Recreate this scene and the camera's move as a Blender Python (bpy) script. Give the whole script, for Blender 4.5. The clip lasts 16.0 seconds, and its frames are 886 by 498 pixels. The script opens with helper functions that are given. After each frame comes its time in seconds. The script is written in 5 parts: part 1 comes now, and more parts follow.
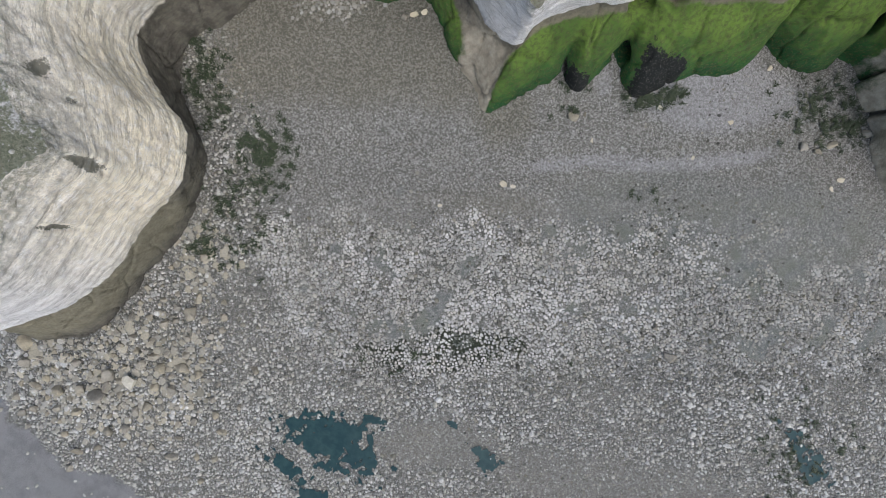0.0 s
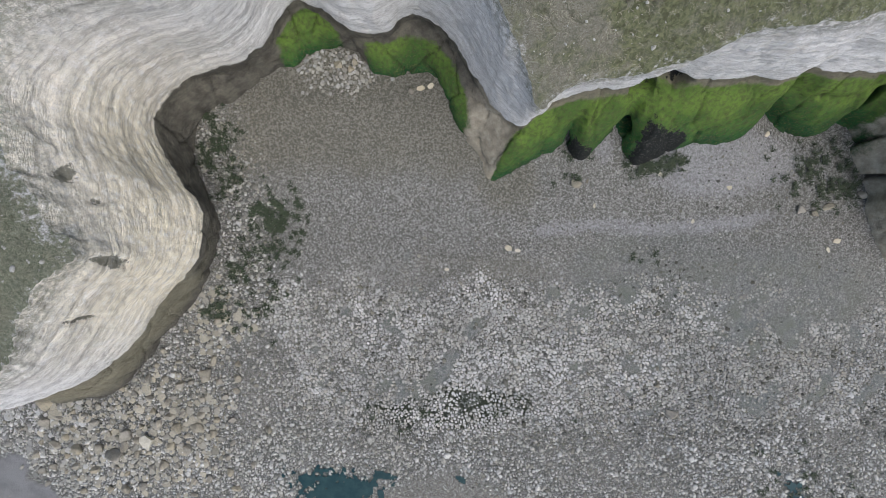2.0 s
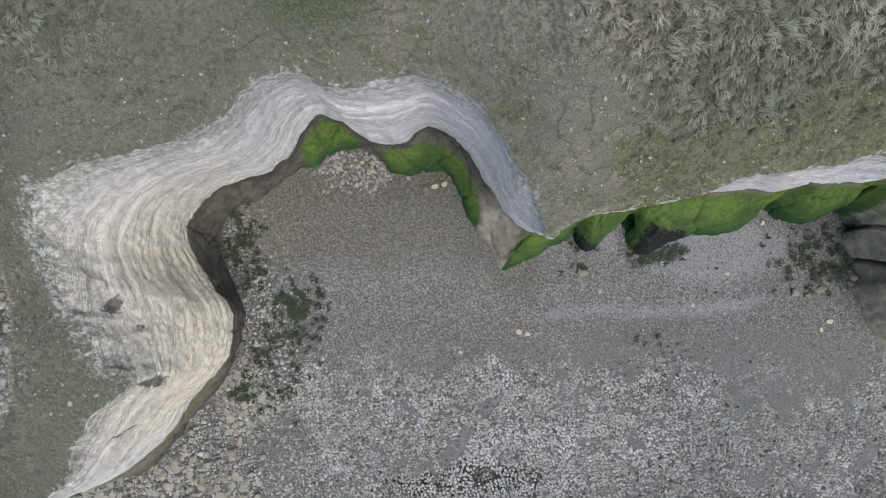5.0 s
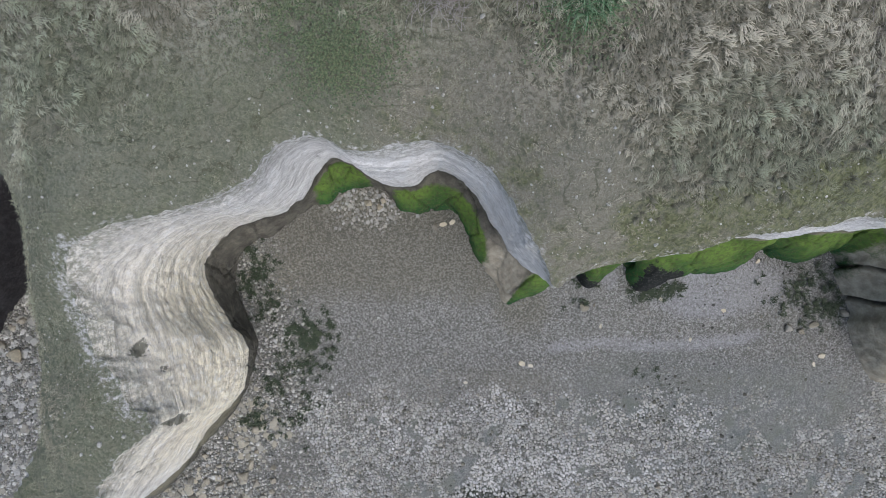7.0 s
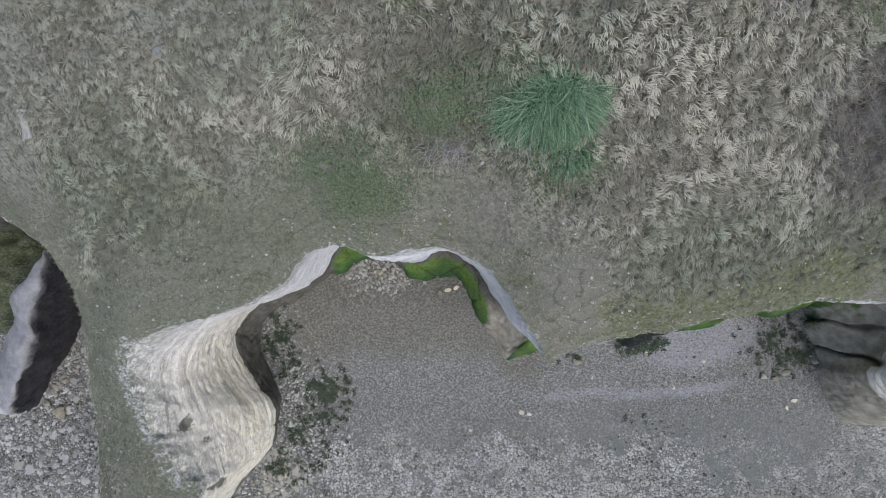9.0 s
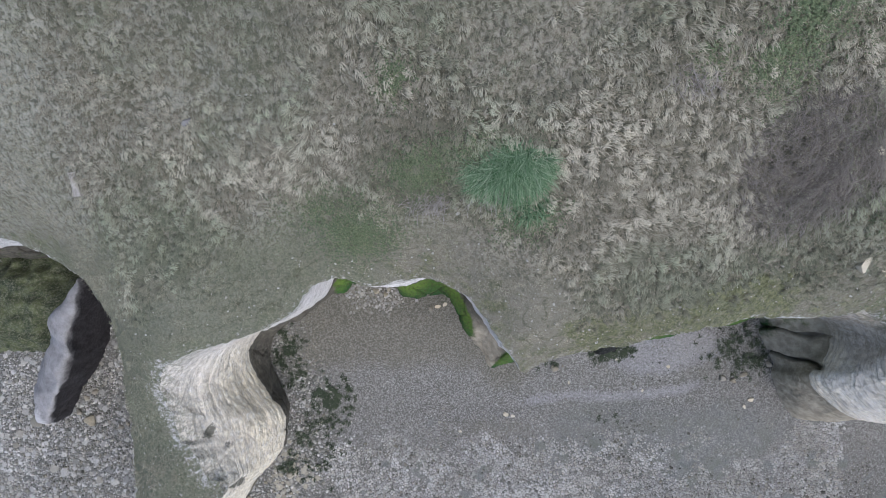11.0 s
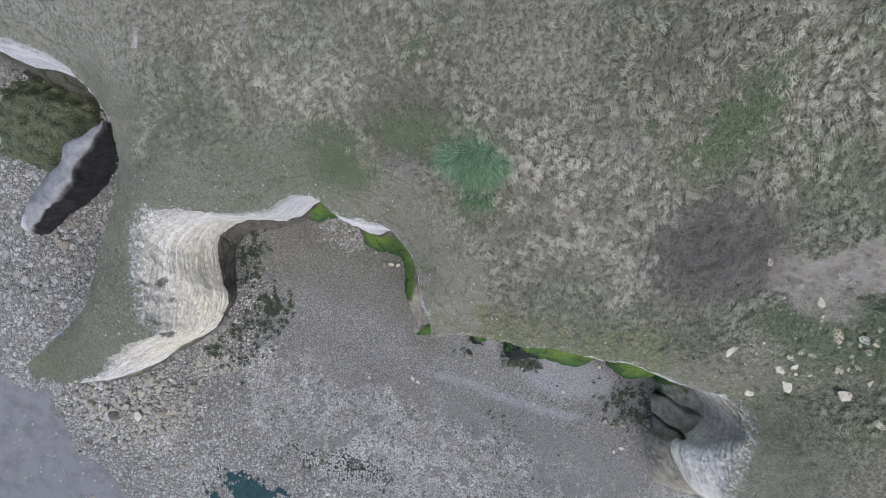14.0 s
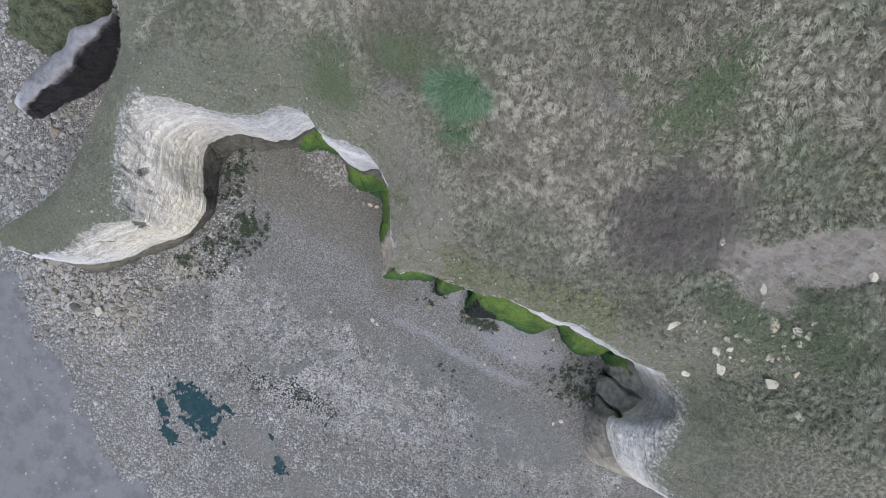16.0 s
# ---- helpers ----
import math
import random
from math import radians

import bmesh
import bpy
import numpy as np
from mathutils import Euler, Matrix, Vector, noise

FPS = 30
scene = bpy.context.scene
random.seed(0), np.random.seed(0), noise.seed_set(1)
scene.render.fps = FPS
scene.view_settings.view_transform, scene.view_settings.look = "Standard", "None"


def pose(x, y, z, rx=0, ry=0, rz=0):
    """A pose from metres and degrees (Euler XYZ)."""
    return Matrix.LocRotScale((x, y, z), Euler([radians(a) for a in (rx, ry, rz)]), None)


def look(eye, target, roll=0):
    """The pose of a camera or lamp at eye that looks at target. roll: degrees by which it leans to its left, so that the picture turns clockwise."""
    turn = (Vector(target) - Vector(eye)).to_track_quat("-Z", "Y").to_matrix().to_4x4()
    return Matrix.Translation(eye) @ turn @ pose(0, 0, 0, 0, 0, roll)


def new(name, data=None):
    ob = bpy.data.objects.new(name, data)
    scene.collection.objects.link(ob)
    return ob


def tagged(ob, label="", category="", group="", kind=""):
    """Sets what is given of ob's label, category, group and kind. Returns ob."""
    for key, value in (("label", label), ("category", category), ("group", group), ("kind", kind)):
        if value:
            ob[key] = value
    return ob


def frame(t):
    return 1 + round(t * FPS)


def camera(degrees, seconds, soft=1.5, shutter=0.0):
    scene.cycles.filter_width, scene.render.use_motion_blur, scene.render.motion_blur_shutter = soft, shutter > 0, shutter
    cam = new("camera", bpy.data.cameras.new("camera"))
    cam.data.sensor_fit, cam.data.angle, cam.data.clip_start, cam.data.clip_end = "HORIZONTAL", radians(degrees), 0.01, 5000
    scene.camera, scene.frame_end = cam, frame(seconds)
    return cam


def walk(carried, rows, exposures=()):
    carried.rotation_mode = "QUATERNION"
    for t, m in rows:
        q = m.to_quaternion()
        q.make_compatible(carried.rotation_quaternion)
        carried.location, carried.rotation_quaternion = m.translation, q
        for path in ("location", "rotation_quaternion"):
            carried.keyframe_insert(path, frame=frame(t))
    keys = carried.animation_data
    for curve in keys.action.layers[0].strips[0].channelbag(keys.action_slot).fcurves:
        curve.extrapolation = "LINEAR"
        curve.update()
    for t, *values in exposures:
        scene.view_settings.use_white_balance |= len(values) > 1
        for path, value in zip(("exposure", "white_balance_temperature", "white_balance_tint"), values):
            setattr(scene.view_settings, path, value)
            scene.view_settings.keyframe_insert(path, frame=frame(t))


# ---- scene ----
# ---- camera and flight ----
cam = camera(83.5, 16.0, 0.85)
FLIGHT = [
    (0.0, -0.000, -0.000, 21.200, 0.115, 0.167, 0.000),
    (0.5, -0.052, 0.666, 21.336, 0.104, 0.202, -0.332),
    (1.0, -0.149, 1.370, 21.491, -0.018, 0.130, -0.688),
    (1.5, -0.190, 2.094, 21.640, 0.030, 0.269, -0.666),
    (2.0, -0.253, 2.805, 21.801, -0.042, 0.269, -0.497),
    (2.5, -0.317, 3.552, 21.975, -0.072, 0.235, -1.159),
    (3.0, -0.435, 4.315, 22.179, 0.045, 0.251, -1.051),
    (3.5, -0.551, 5.097, 22.400, 0.002, 0.171, -1.136),
    (4.0, -0.616, 5.839, 22.641, 0.327, 0.205, -0.258),
    (6.3, -1.129, 7.429, 23.455, 0.011, 0.112, -2.261),
    (6.5, -1.138, 7.699, 23.540, -0.098, 0.111, -1.934),
    (7.0, -1.201, 8.269, 23.831, 0.065, 0.063, -0.445),
    (7.5, -1.263, 8.681, 24.271, -0.635, 0.006, -2.125),
    (8.0, -1.306, 9.335, 24.805, -0.143, -0.006, -2.512),
    (8.5, -1.343, 10.266, 25.438, 0.107, 0.066, -2.995),
    (9.0, -1.409, 11.315, 26.220, 0.338, 0.009, -1.407),
    (9.2, -1.405, 11.692, 26.546, -0.170, 0.045, -1.231),
    (11.3, -0.680, 12.755, 29.491, -0.110, -0.030, -2.347),
    (11.5, -0.620, 12.809, 29.745, -0.018, 0.116, -1.577),
    (12.0, -0.544, 12.726, 30.399, 0.088, 0.307, 1.061),
    (12.5, -0.378, 12.425, 30.994, -0.089, 0.571, 4.075),
    (13.0, 0.070, 12.111, 31.525, 0.080, 0.381, 8.650),
    (13.5, 0.738, 11.748, 32.026, 0.096, 0.023, 12.736),
    (14.0, 1.399, 11.316, 32.523, 0.100, -0.259, 19.610),
    (14.5, 2.022, 10.964, 32.970, 0.220, -0.667, 20.822),
    (15.0, 2.571, 10.464, 33.243, 0.346, -0.771, 22.692),
    (15.5, 3.093, 9.815, 33.321, -0.304, -0.868, 26.180),
    (16.0, 3.581, 9.115, 33.294, -0.378, -1.123, 29.488),
]
walk(cam, [(t, pose(x, y, z, rx, ry, rz)) for t, x, y, z, rx, ry, rz in FLIGHT],
     [(0.0, 0.45, 6230, 9), (4.0, 0.41, 6200, 9), (9.0, 0.43, 5920, 10), (11.5, 0.50, 5890, 12), (16.0, 0.51, 5850, 12)])

# ---- sky ----
world = bpy.data.worlds.new("overcast_sky")
scene.world = world
world.use_nodes = True
wn = world.node_tree.nodes
sky = wn.new("ShaderNodeTexSky")
sky.sky_type, sky.sun_disc = "NISHITA", False
sky.sun_elevation, sky.sun_rotation = radians(60), radians(142)
sky.air_density, sky.dust_density, sky.ozone_density = 0.9, 3.4, 0.8
wn["Background"].inputs[1].default_value = 0.15
world.node_tree.links.new(sky.outputs[0], wn["Background"].inputs[0])
sun = new("sun", bpy.data.lights.new("sun", "SUN"))
sun.data.energy, sun.data.angle, sun.data.color = 0.75, radians(50), (1.0, 0.97, 0.94)
sun.matrix_world = look((0, 0, 60), (0 - 17, 0 + 21, 60 - 46))


# ---- numbers ----
def lattice(ix, iy, iz, seed):
    h = (ix.astype(np.int64) * 374761393 + iy.astype(np.int64) * 668265263 + iz.astype(np.int64) * 2147483647 + seed * 1274126177) & 0xFFFFFFFF
    h = ((h ^ (h >> 13)) * 1274126177) & 0xFFFFFFFF
    h = ((h ^ (h >> 16)) * 2246822519) & 0xFFFFFFFF
    return ((h ^ (h >> 15)) & 0xFFFFFF) / 0xFFFFFF


def value_noise(p, seed=0):
    """Smooth noise from -1 to 1 at the rows of p."""
    p = np.asarray(p, float)
    i = np.floor(p).astype(np.int64)
    f = p - i
    f = f * f * (3 - 2 * f)
    total = 0
    for dx in (0, 1):
        for dy in (0, 1):
            for dz in (0, 1):
                w = (f[:, 0] if dx else 1 - f[:, 0]) * (f[:, 1] if dy else 1 - f[:, 1]) * (f[:, 2] if dz else 1 - f[:, 2])
                total = total + w * lattice(i[:, 0] + dx, i[:, 1] + dy, i[:, 2] + dz, seed)
    return 2 * total - 1


def fbm(p, octaves=4, seed=0):
    p = np.asarray(p, float)
    total, size = 0, 1.0
    for k in range(octaves):
        total = total + size * value_noise(p * 2.03 ** k + 17.3 * k, seed + k)
        size *= 0.5
    return total / 1.9


def plane_noise(x, y, scale, octaves=3, seed=0):
    x, y = np.asarray(x, float), np.asarray(y, float)
    x, y = 0.83 * x - 0.56 * y, 0.56 * x + 0.83 * y
    return fbm(np.stack([x.ravel() * scale, y.ravel() * scale, 0 * x.ravel() + 0.37], 1), octaves, seed).reshape(x.shape)


def cells(p, seed=0):
    """Distance to the nearest and to the second cell point, and a number for the cell."""
    p = np.asarray(p, float)
    base = np.floor(p).astype(np.int64)
    near = np.full(len(p), 9.0)
    second = near.copy()
    tag = np.zeros(len(p))
    for dx in (-1, 0, 1):
        for dy in (-1, 0, 1):
            for dz in (-1, 0, 1):
                c = base + (dx, dy, dz)
                spot = c + np.stack([lattice(c[:, 0], c[:, 1], c[:, 2], seed + k) for k in (1, 2, 3)], 1)
                d = np.linalg.norm(p - spot, axis=1)
                closer = d < near
                second = np.where(closer, near, np.minimum(second, d))
                tag = np.where(closer, lattice(c[:, 0], c[:, 1], c[:, 2], seed + 9), tag)
                near = np.where(closer, d, near)
    return near, second, tag


def smooth_step(a, b, x):
    s = np.clip((np.asarray(x, float) - a) / (b - a), 0, 1)
    return s * s * (3 - 2 * s)


def spline(points, per):
    """A smooth curve through rows of any width, with per steps from row to row."""
    p = np.asarray(points, float)
    p = np.vstack([2 * p[0] - p[1], p, 2 * p[-1] - p[-2]])
    out = []
    for i in range(1, len(p) - 2):
        n = max(2, int(round(np.linalg.norm(p[i + 1, :2] - p[i, :2]) * per)))
        for s in np.arange(n) / n:
            a, b, c, d = p[i - 1], p[i], p[i + 1], p[i + 2]
            out.append(b + 0.5 * s * (c - a + s * (2 * a - 5 * b + 4 * c - d + s * (3 * (b - c) + d - a))))
    out.append(p[-2])
    return np.array(out)


def inside(x, y, polygon):
    x, y = np.asarray(x, float), np.asarray(y, float)
    res = np.zeros(x.shape, bool)
    q = np.roll(polygon, -1, 0)
    for (ax, ay), (bx, by) in zip(polygon, q):
        if ay != by:
            res ^= ((ay > y) != (by > y)) & (x < (bx - ax) * (y - ay) / (by - ay) + ax)
    return res


def gap_to(x, y, line):
    """The distance in plan to the nearest point of a dense line."""
    x, y = np.asarray(x, float), np.asarray(y, float)
    best = np.full(x.shape, 1e9)
    for ax, ay in line:
        best = np.minimum(best, (x - ax) ** 2 + (y - ay) ** 2)
    return np.sqrt(best)


# ---- meshes ----
def quick_mesh(name, verts, faces, smooth=True, **values):
    """A mesh from arrays: faces of one size, values as a number for each point."""
    verts, faces = np.asarray(verts, np.float32), np.asarray(faces, np.int32)
    me = bpy.data.meshes.new(name)
    me.vertices.add(len(verts))
    me.vertices.foreach_set("co", verts.ravel())
    me.loops.add(faces.size)
    me.loops.foreach_set("vertex_index", faces.ravel())
    me.polygons.add(len(faces))
    me.polygons.foreach_set("loop_start", np.arange(len(faces), dtype=np.int32) * faces.shape[1])
    me.polygons.foreach_set("use_smooth", np.full(len(faces), smooth))
    for key, number in values.items():
        me.attributes.new(key, "FLOAT", "POINT").data.foreach_set("value", np.asarray(number, np.float32))
    me.update(calc_edges=True)
    me.validate()
    return me


def thing(name, mesh, material, label="", category="", group="", kind=""):
    ob = new(name, mesh)
    if material and mesh:
        mesh.materials.clear()
        mesh.materials.append(material)
    return tagged(ob, label, category, group, kind)


def part(name, bm_or_mesh, material, parent, label=""):
    me = bm_or_mesh
    if isinstance(me, bmesh.types.BMesh):
        me = bpy.data.meshes.new(name)
        bm_or_mesh.to_mesh(me)
        bm_or_mesh.free()
    if material and not me.materials:
        me.materials.append(material)
    ob = new(name, me)
    ob.parent = parent
    return tagged(ob, label)


# ---- materials ----
class Nodes:
    """A short way to write node materials."""

    def __init__(self, name, rough=0.9, specular=0.25):
        self.mat = bpy.data.materials.new(name)
        self.mat.use_nodes = True
        self.tree = self.mat.node_tree
        self.shader = self.tree.nodes["Principled BSDF"]
        self.shader.inputs["Roughness"].default_value = rough
        self.shader.inputs["Specular IOR Level"].default_value = specular
        self.where = self.add("ShaderNodeNewGeometry").outputs["Position"]

    def add(self, kind, **settings):
        node = self.tree.nodes.new(kind)
        for key, value in settings.items():
            setattr(node, key, value)
        return node

    def link(self, a, b):
        self.tree.links.new(a, b)
        return a

    def put(self, value, socket):
        if isinstance(value, bpy.types.NodeSocket):
            self.link(value, socket)
        elif isinstance(value, (tuple, list)) and len(value) == 3 and socket.type == "RGBA":
            socket.default_value = (*value, 1)
        else:
            socket.default_value = value

    def noise(self, scale, detail=4, rough=0.6, stretch=None, distort=0.0, where=None):
        node = self.add("ShaderNodeTexNoise")
        node.inputs["Scale"].default_value, node.inputs["Detail"].default_value = scale, detail
        node.inputs["Roughness"].default_value, node.inputs["Distortion"].default_value = rough, distort
        self.link(self.stretched(stretch, where), node.inputs["Vector"])
        return node.outputs["Fac"]

    def stretched(self, stretch, where=None):
        if stretch is None:
            return where or self.where
        m = self.add("ShaderNodeMapping")
        m.inputs["Scale"].default_value = stretch
        self.link(where or self.where, m.inputs["Vector"])
        return m.outputs[0]

    def cell(self, scale, feature="F1", stretch=None, colour=False):
        node = self.add("ShaderNodeTexVoronoi", feature=feature)
        node.inputs["Scale"].default_value = scale
        self.link(self.stretched(stretch), node.inputs["Vector"])
        return node.outputs["Color" if colour else "Distance"]

    def value(self, name):
        return self.add("ShaderNodeAttribute", attribute_name=name).outputs["Fac"]

    def calc(self, how, a, b=0.0):
        node = self.add("ShaderNodeMath", operation=how)
        self.put(a, node.inputs[0])
        self.put(b, node.inputs[1])
        return node.outputs[0]

    def ramp(self, fac, a, b, low=0.0, high=1.0):
        node = self.add("ShaderNodeMapRange")
        for key, v in (("Value", fac), ("From Min", a), ("From Max", b), ("To Min", low), ("To Max", high)):
            self.put(v, node.inputs[key])
        return node.outputs[0]

    def mix(self, fac, a, b, blend="MIX"):
        node = self.add("ShaderNodeMix", data_type="RGBA", blend_type=blend)
        self.put(fac, node.inputs["Factor"])
        self.put(a, node.inputs["A"])
        self.put(b, node.inputs["B"])
        return node.outputs["Result"]

    def finish(self, colour, height=None, strength=0.5, distance=0.05, rough=None):
        self.put(colour, self.shader.inputs["Base Color"])
        if rough is not None:
            self.put(rough, self.shader.inputs["Roughness"])
        if height is not None:
            bump = self.add("ShaderNodeBump")
            bump.inputs["Strength"].default_value, bump.inputs["Distance"].default_value = strength, distance
            self.put(height, bump.inputs["Height"])
            self.link(bump.outputs[0], self.shader.inputs["Normal"])
        return self.mat


def chalk_material():
    n = Nodes("chalk_cliff", 0.92, 0.15)
    big, mid, fine = n.noise(0.35, 3), n.noise(1.7, 6, 0.7), n.noise(9, 6, 0.7)
    warp = n.add("ShaderNodeVectorMath", operation="MULTIPLY_ADD")
    n.link(n.add("ShaderNodeTexNoise").outputs["Color"], warp.inputs[0])
    warp.inputs[1].default_value = (0.0, 0.0, 0.5)
    n.link(n.where, warp.inputs[2])
    thick = n.noise(1.0, 5, 0.65, (0.3, 0.3, 2.6), 0.0, warp.outputs[0])
    thin = n.noise(1.0, 4, 0.7, (0.45, 0.45, 9.0), 0.0, warp.outputs[0])
    lamina = n.noise(1.0, 3, 0.7, (1.3, 1.3, 26.0), 0.0, warp.outputs[0])
    crisp = n.noise(34, 4, 0.75)
    cream = n.value("cream")
    col = n.mix(cream, (0.78, 0.77, 0.735), (0.87, 0.79, 0.59))
    col = n.mix(n.calc("MULTIPLY", n.ramp(thick, 0.50, 0.60, 0, 0.6), n.ramp(big, 0.40, 0.62, 0.15, 1.0)), col, n.mix(cream, (0.42, 0.41, 0.385), (0.47, 0.415, 0.29)))
    col = n.mix(n.ramp(mid, 0.50, 0.62, 0, 0.55), col, n.mix(cream, (0.59, 0.58, 0.55), (0.71, 0.65, 0.505)))
    col = n.mix(n.ramp(n.noise(3.6, 6, 0.75), 0.53, 0.60, 0, 0.75), col, n.mix(cream, (0.80, 0.795, 0.775), (0.86, 0.83, 0.74)))
    col = n.mix(n.ramp(thin, 0.54, 0.585, 0, 0.45), col, n.mix(cream, (0.36, 0.35, 0.325), (0.40, 0.35, 0.245)))
    col = n.mix(n.ramp(lamina, 0.54, 0.60, 0, 0.24), col, (0.33, 0.31, 0.265))
    col = n.mix(n.ramp(fine, 0.56, 0.66, 0, 0.45), col, (0.31, 0.295, 0.25))
    col = n.mix(n.ramp(crisp, 0.52, 0.60, 0, 0.45), col, (0.27, 0.255, 0.215))
    col = n.mix(n.ramp(n.noise(15, 5, 0.75), 0.55, 0.62, 0, 0.7), col, (0.85, 0.84, 0.815))
    rubble = n.calc("MULTIPLY", n.value("rubble"), n.ramp(n.noise(4.5, 7, 0.8), 0.50, 0.56))
    col = n.mix(n.calc("MULTIPLY", rubble, 0.36), col, n.mix(n.ramp(mid, 0.42, 0.6), (0.25, 0.245, 0.21), (0.40, 0.39, 0.35)))
    col = n.mix(n.calc("MULTIPLY", n.value("tan"), n.ramp(n.noise(2.4, 6, 0.75), 0.36, 0.56, 0.3, 0.95)), col, n.mix(n.ramp(fine, 0.42, 0.62), (0.40, 0.36, 0.29), (0.27, 0.245, 0.20)))
    rim = n.calc("MULTIPLY", n.value("rim"), n.ramp(n.noise(5.5, 7, 0.8), 0.45, 0.55))
    col = n.mix(n.calc("MULTIPLY", rim, 0.85), col, (0.185, 0.19, 0.13))
    # pits are coloured darker besides being sunk into the face
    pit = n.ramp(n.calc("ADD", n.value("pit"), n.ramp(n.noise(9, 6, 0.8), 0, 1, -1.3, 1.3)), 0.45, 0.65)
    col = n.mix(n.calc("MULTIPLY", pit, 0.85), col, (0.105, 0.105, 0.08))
    low = n.ramp(n.calc("ADD", n.value("low"), n.ramp(mid, 0, 1, -0.12, 0.12)), 0.48, 0.56)
    # grey-brown low rock, darkened further to carry the undercut's shade
    wet = n.mix(n.ramp(mid, 0.40, 0.62), (0.088, 0.082, 0.067), (0.17, 0.157, 0.122))
    wet = n.mix(n.ramp(thin, 0.5, 0.6, 0, 0.4), wet, (0.10, 0.094, 0.075))
    wet = n.mix(n.ramp(fine, 0.5, 0.7, 0, 0.5), wet, (0.085, 0.08, 0.068))
    wet = n.mix(n.calc("MULTIPLY", n.value("brown"), 0.92), wet, n.mix(n.ramp(mid, 0.4, 0.62), (0.32, 0.285, 0.215), (0.52, 0.47, 0.36)))
    wet = n.mix(n.calc("MULTIPLY", n.value("ochre"), 0.7), wet, n.mix(n.ramp(fine, 0.4, 0.65), (0.30, 0.275, 0.185), (0.20, 0.185, 0.13)))
    col = n.mix(low, col, wet)
    alga = n.calc("ADD", n.value("algae"), n.ramp(n.noise(1.1, 6, 0.7), 0, 1, -0.42, 0.42))
    tall = n.ramp(n.calc("ADD", n.value("level"), n.ramp(n.noise(1.8, 6, 0.7), 0, 1, -0.4, 0.4)), 0.32, 0.78)
    green = n.mix(tall, (0.027, 0.098, 0.030), (0.138, 0.220, 0.042))
    green = n.mix(n.ramp(n.noise(0.8, 4), 0.45, 0.62, 0, 0.7), green, n.mix(tall, (0.018, 0.062, 0.026), (0.062, 0.122, 0.028)))
    green = n.mix(n.ramp(n.noise(6.5, 6, 0.75), 0.46, 0.60, 0, 0.75), green, (0.070, 0.078, 0.035))
    green = n.mix(n.ramp(n.noise(13, 5, 0.75), 0.55, 0.66, 0, 0.6), green, (0.17, 0.23, 0.06))
    col = n.mix(n.ramp(alga, 0.40, 0.56), col, green)
    # black wrack on the wall foot; the same colour paints shade into the caves
    black = n.calc("ADD", n.value("wrack_and_shade"), n.ramp(n.noise(4.5, 6, 0.75), 0, 1, -0.8, 0.8))
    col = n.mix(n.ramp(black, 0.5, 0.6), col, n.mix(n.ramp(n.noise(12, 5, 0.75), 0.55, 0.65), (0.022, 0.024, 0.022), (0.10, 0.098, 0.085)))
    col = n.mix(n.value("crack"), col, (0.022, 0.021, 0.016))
    h = n.calc("ADD", n.calc("ADD", n.calc("MULTIPLY", thin, 0.9), n.calc("MULTIPLY", lamina, 0.5)), n.calc("ADD", fine, n.calc("MULTIPLY", crisp, 0.7)))
    return n.finish(col, h, 0.8, 0.09)


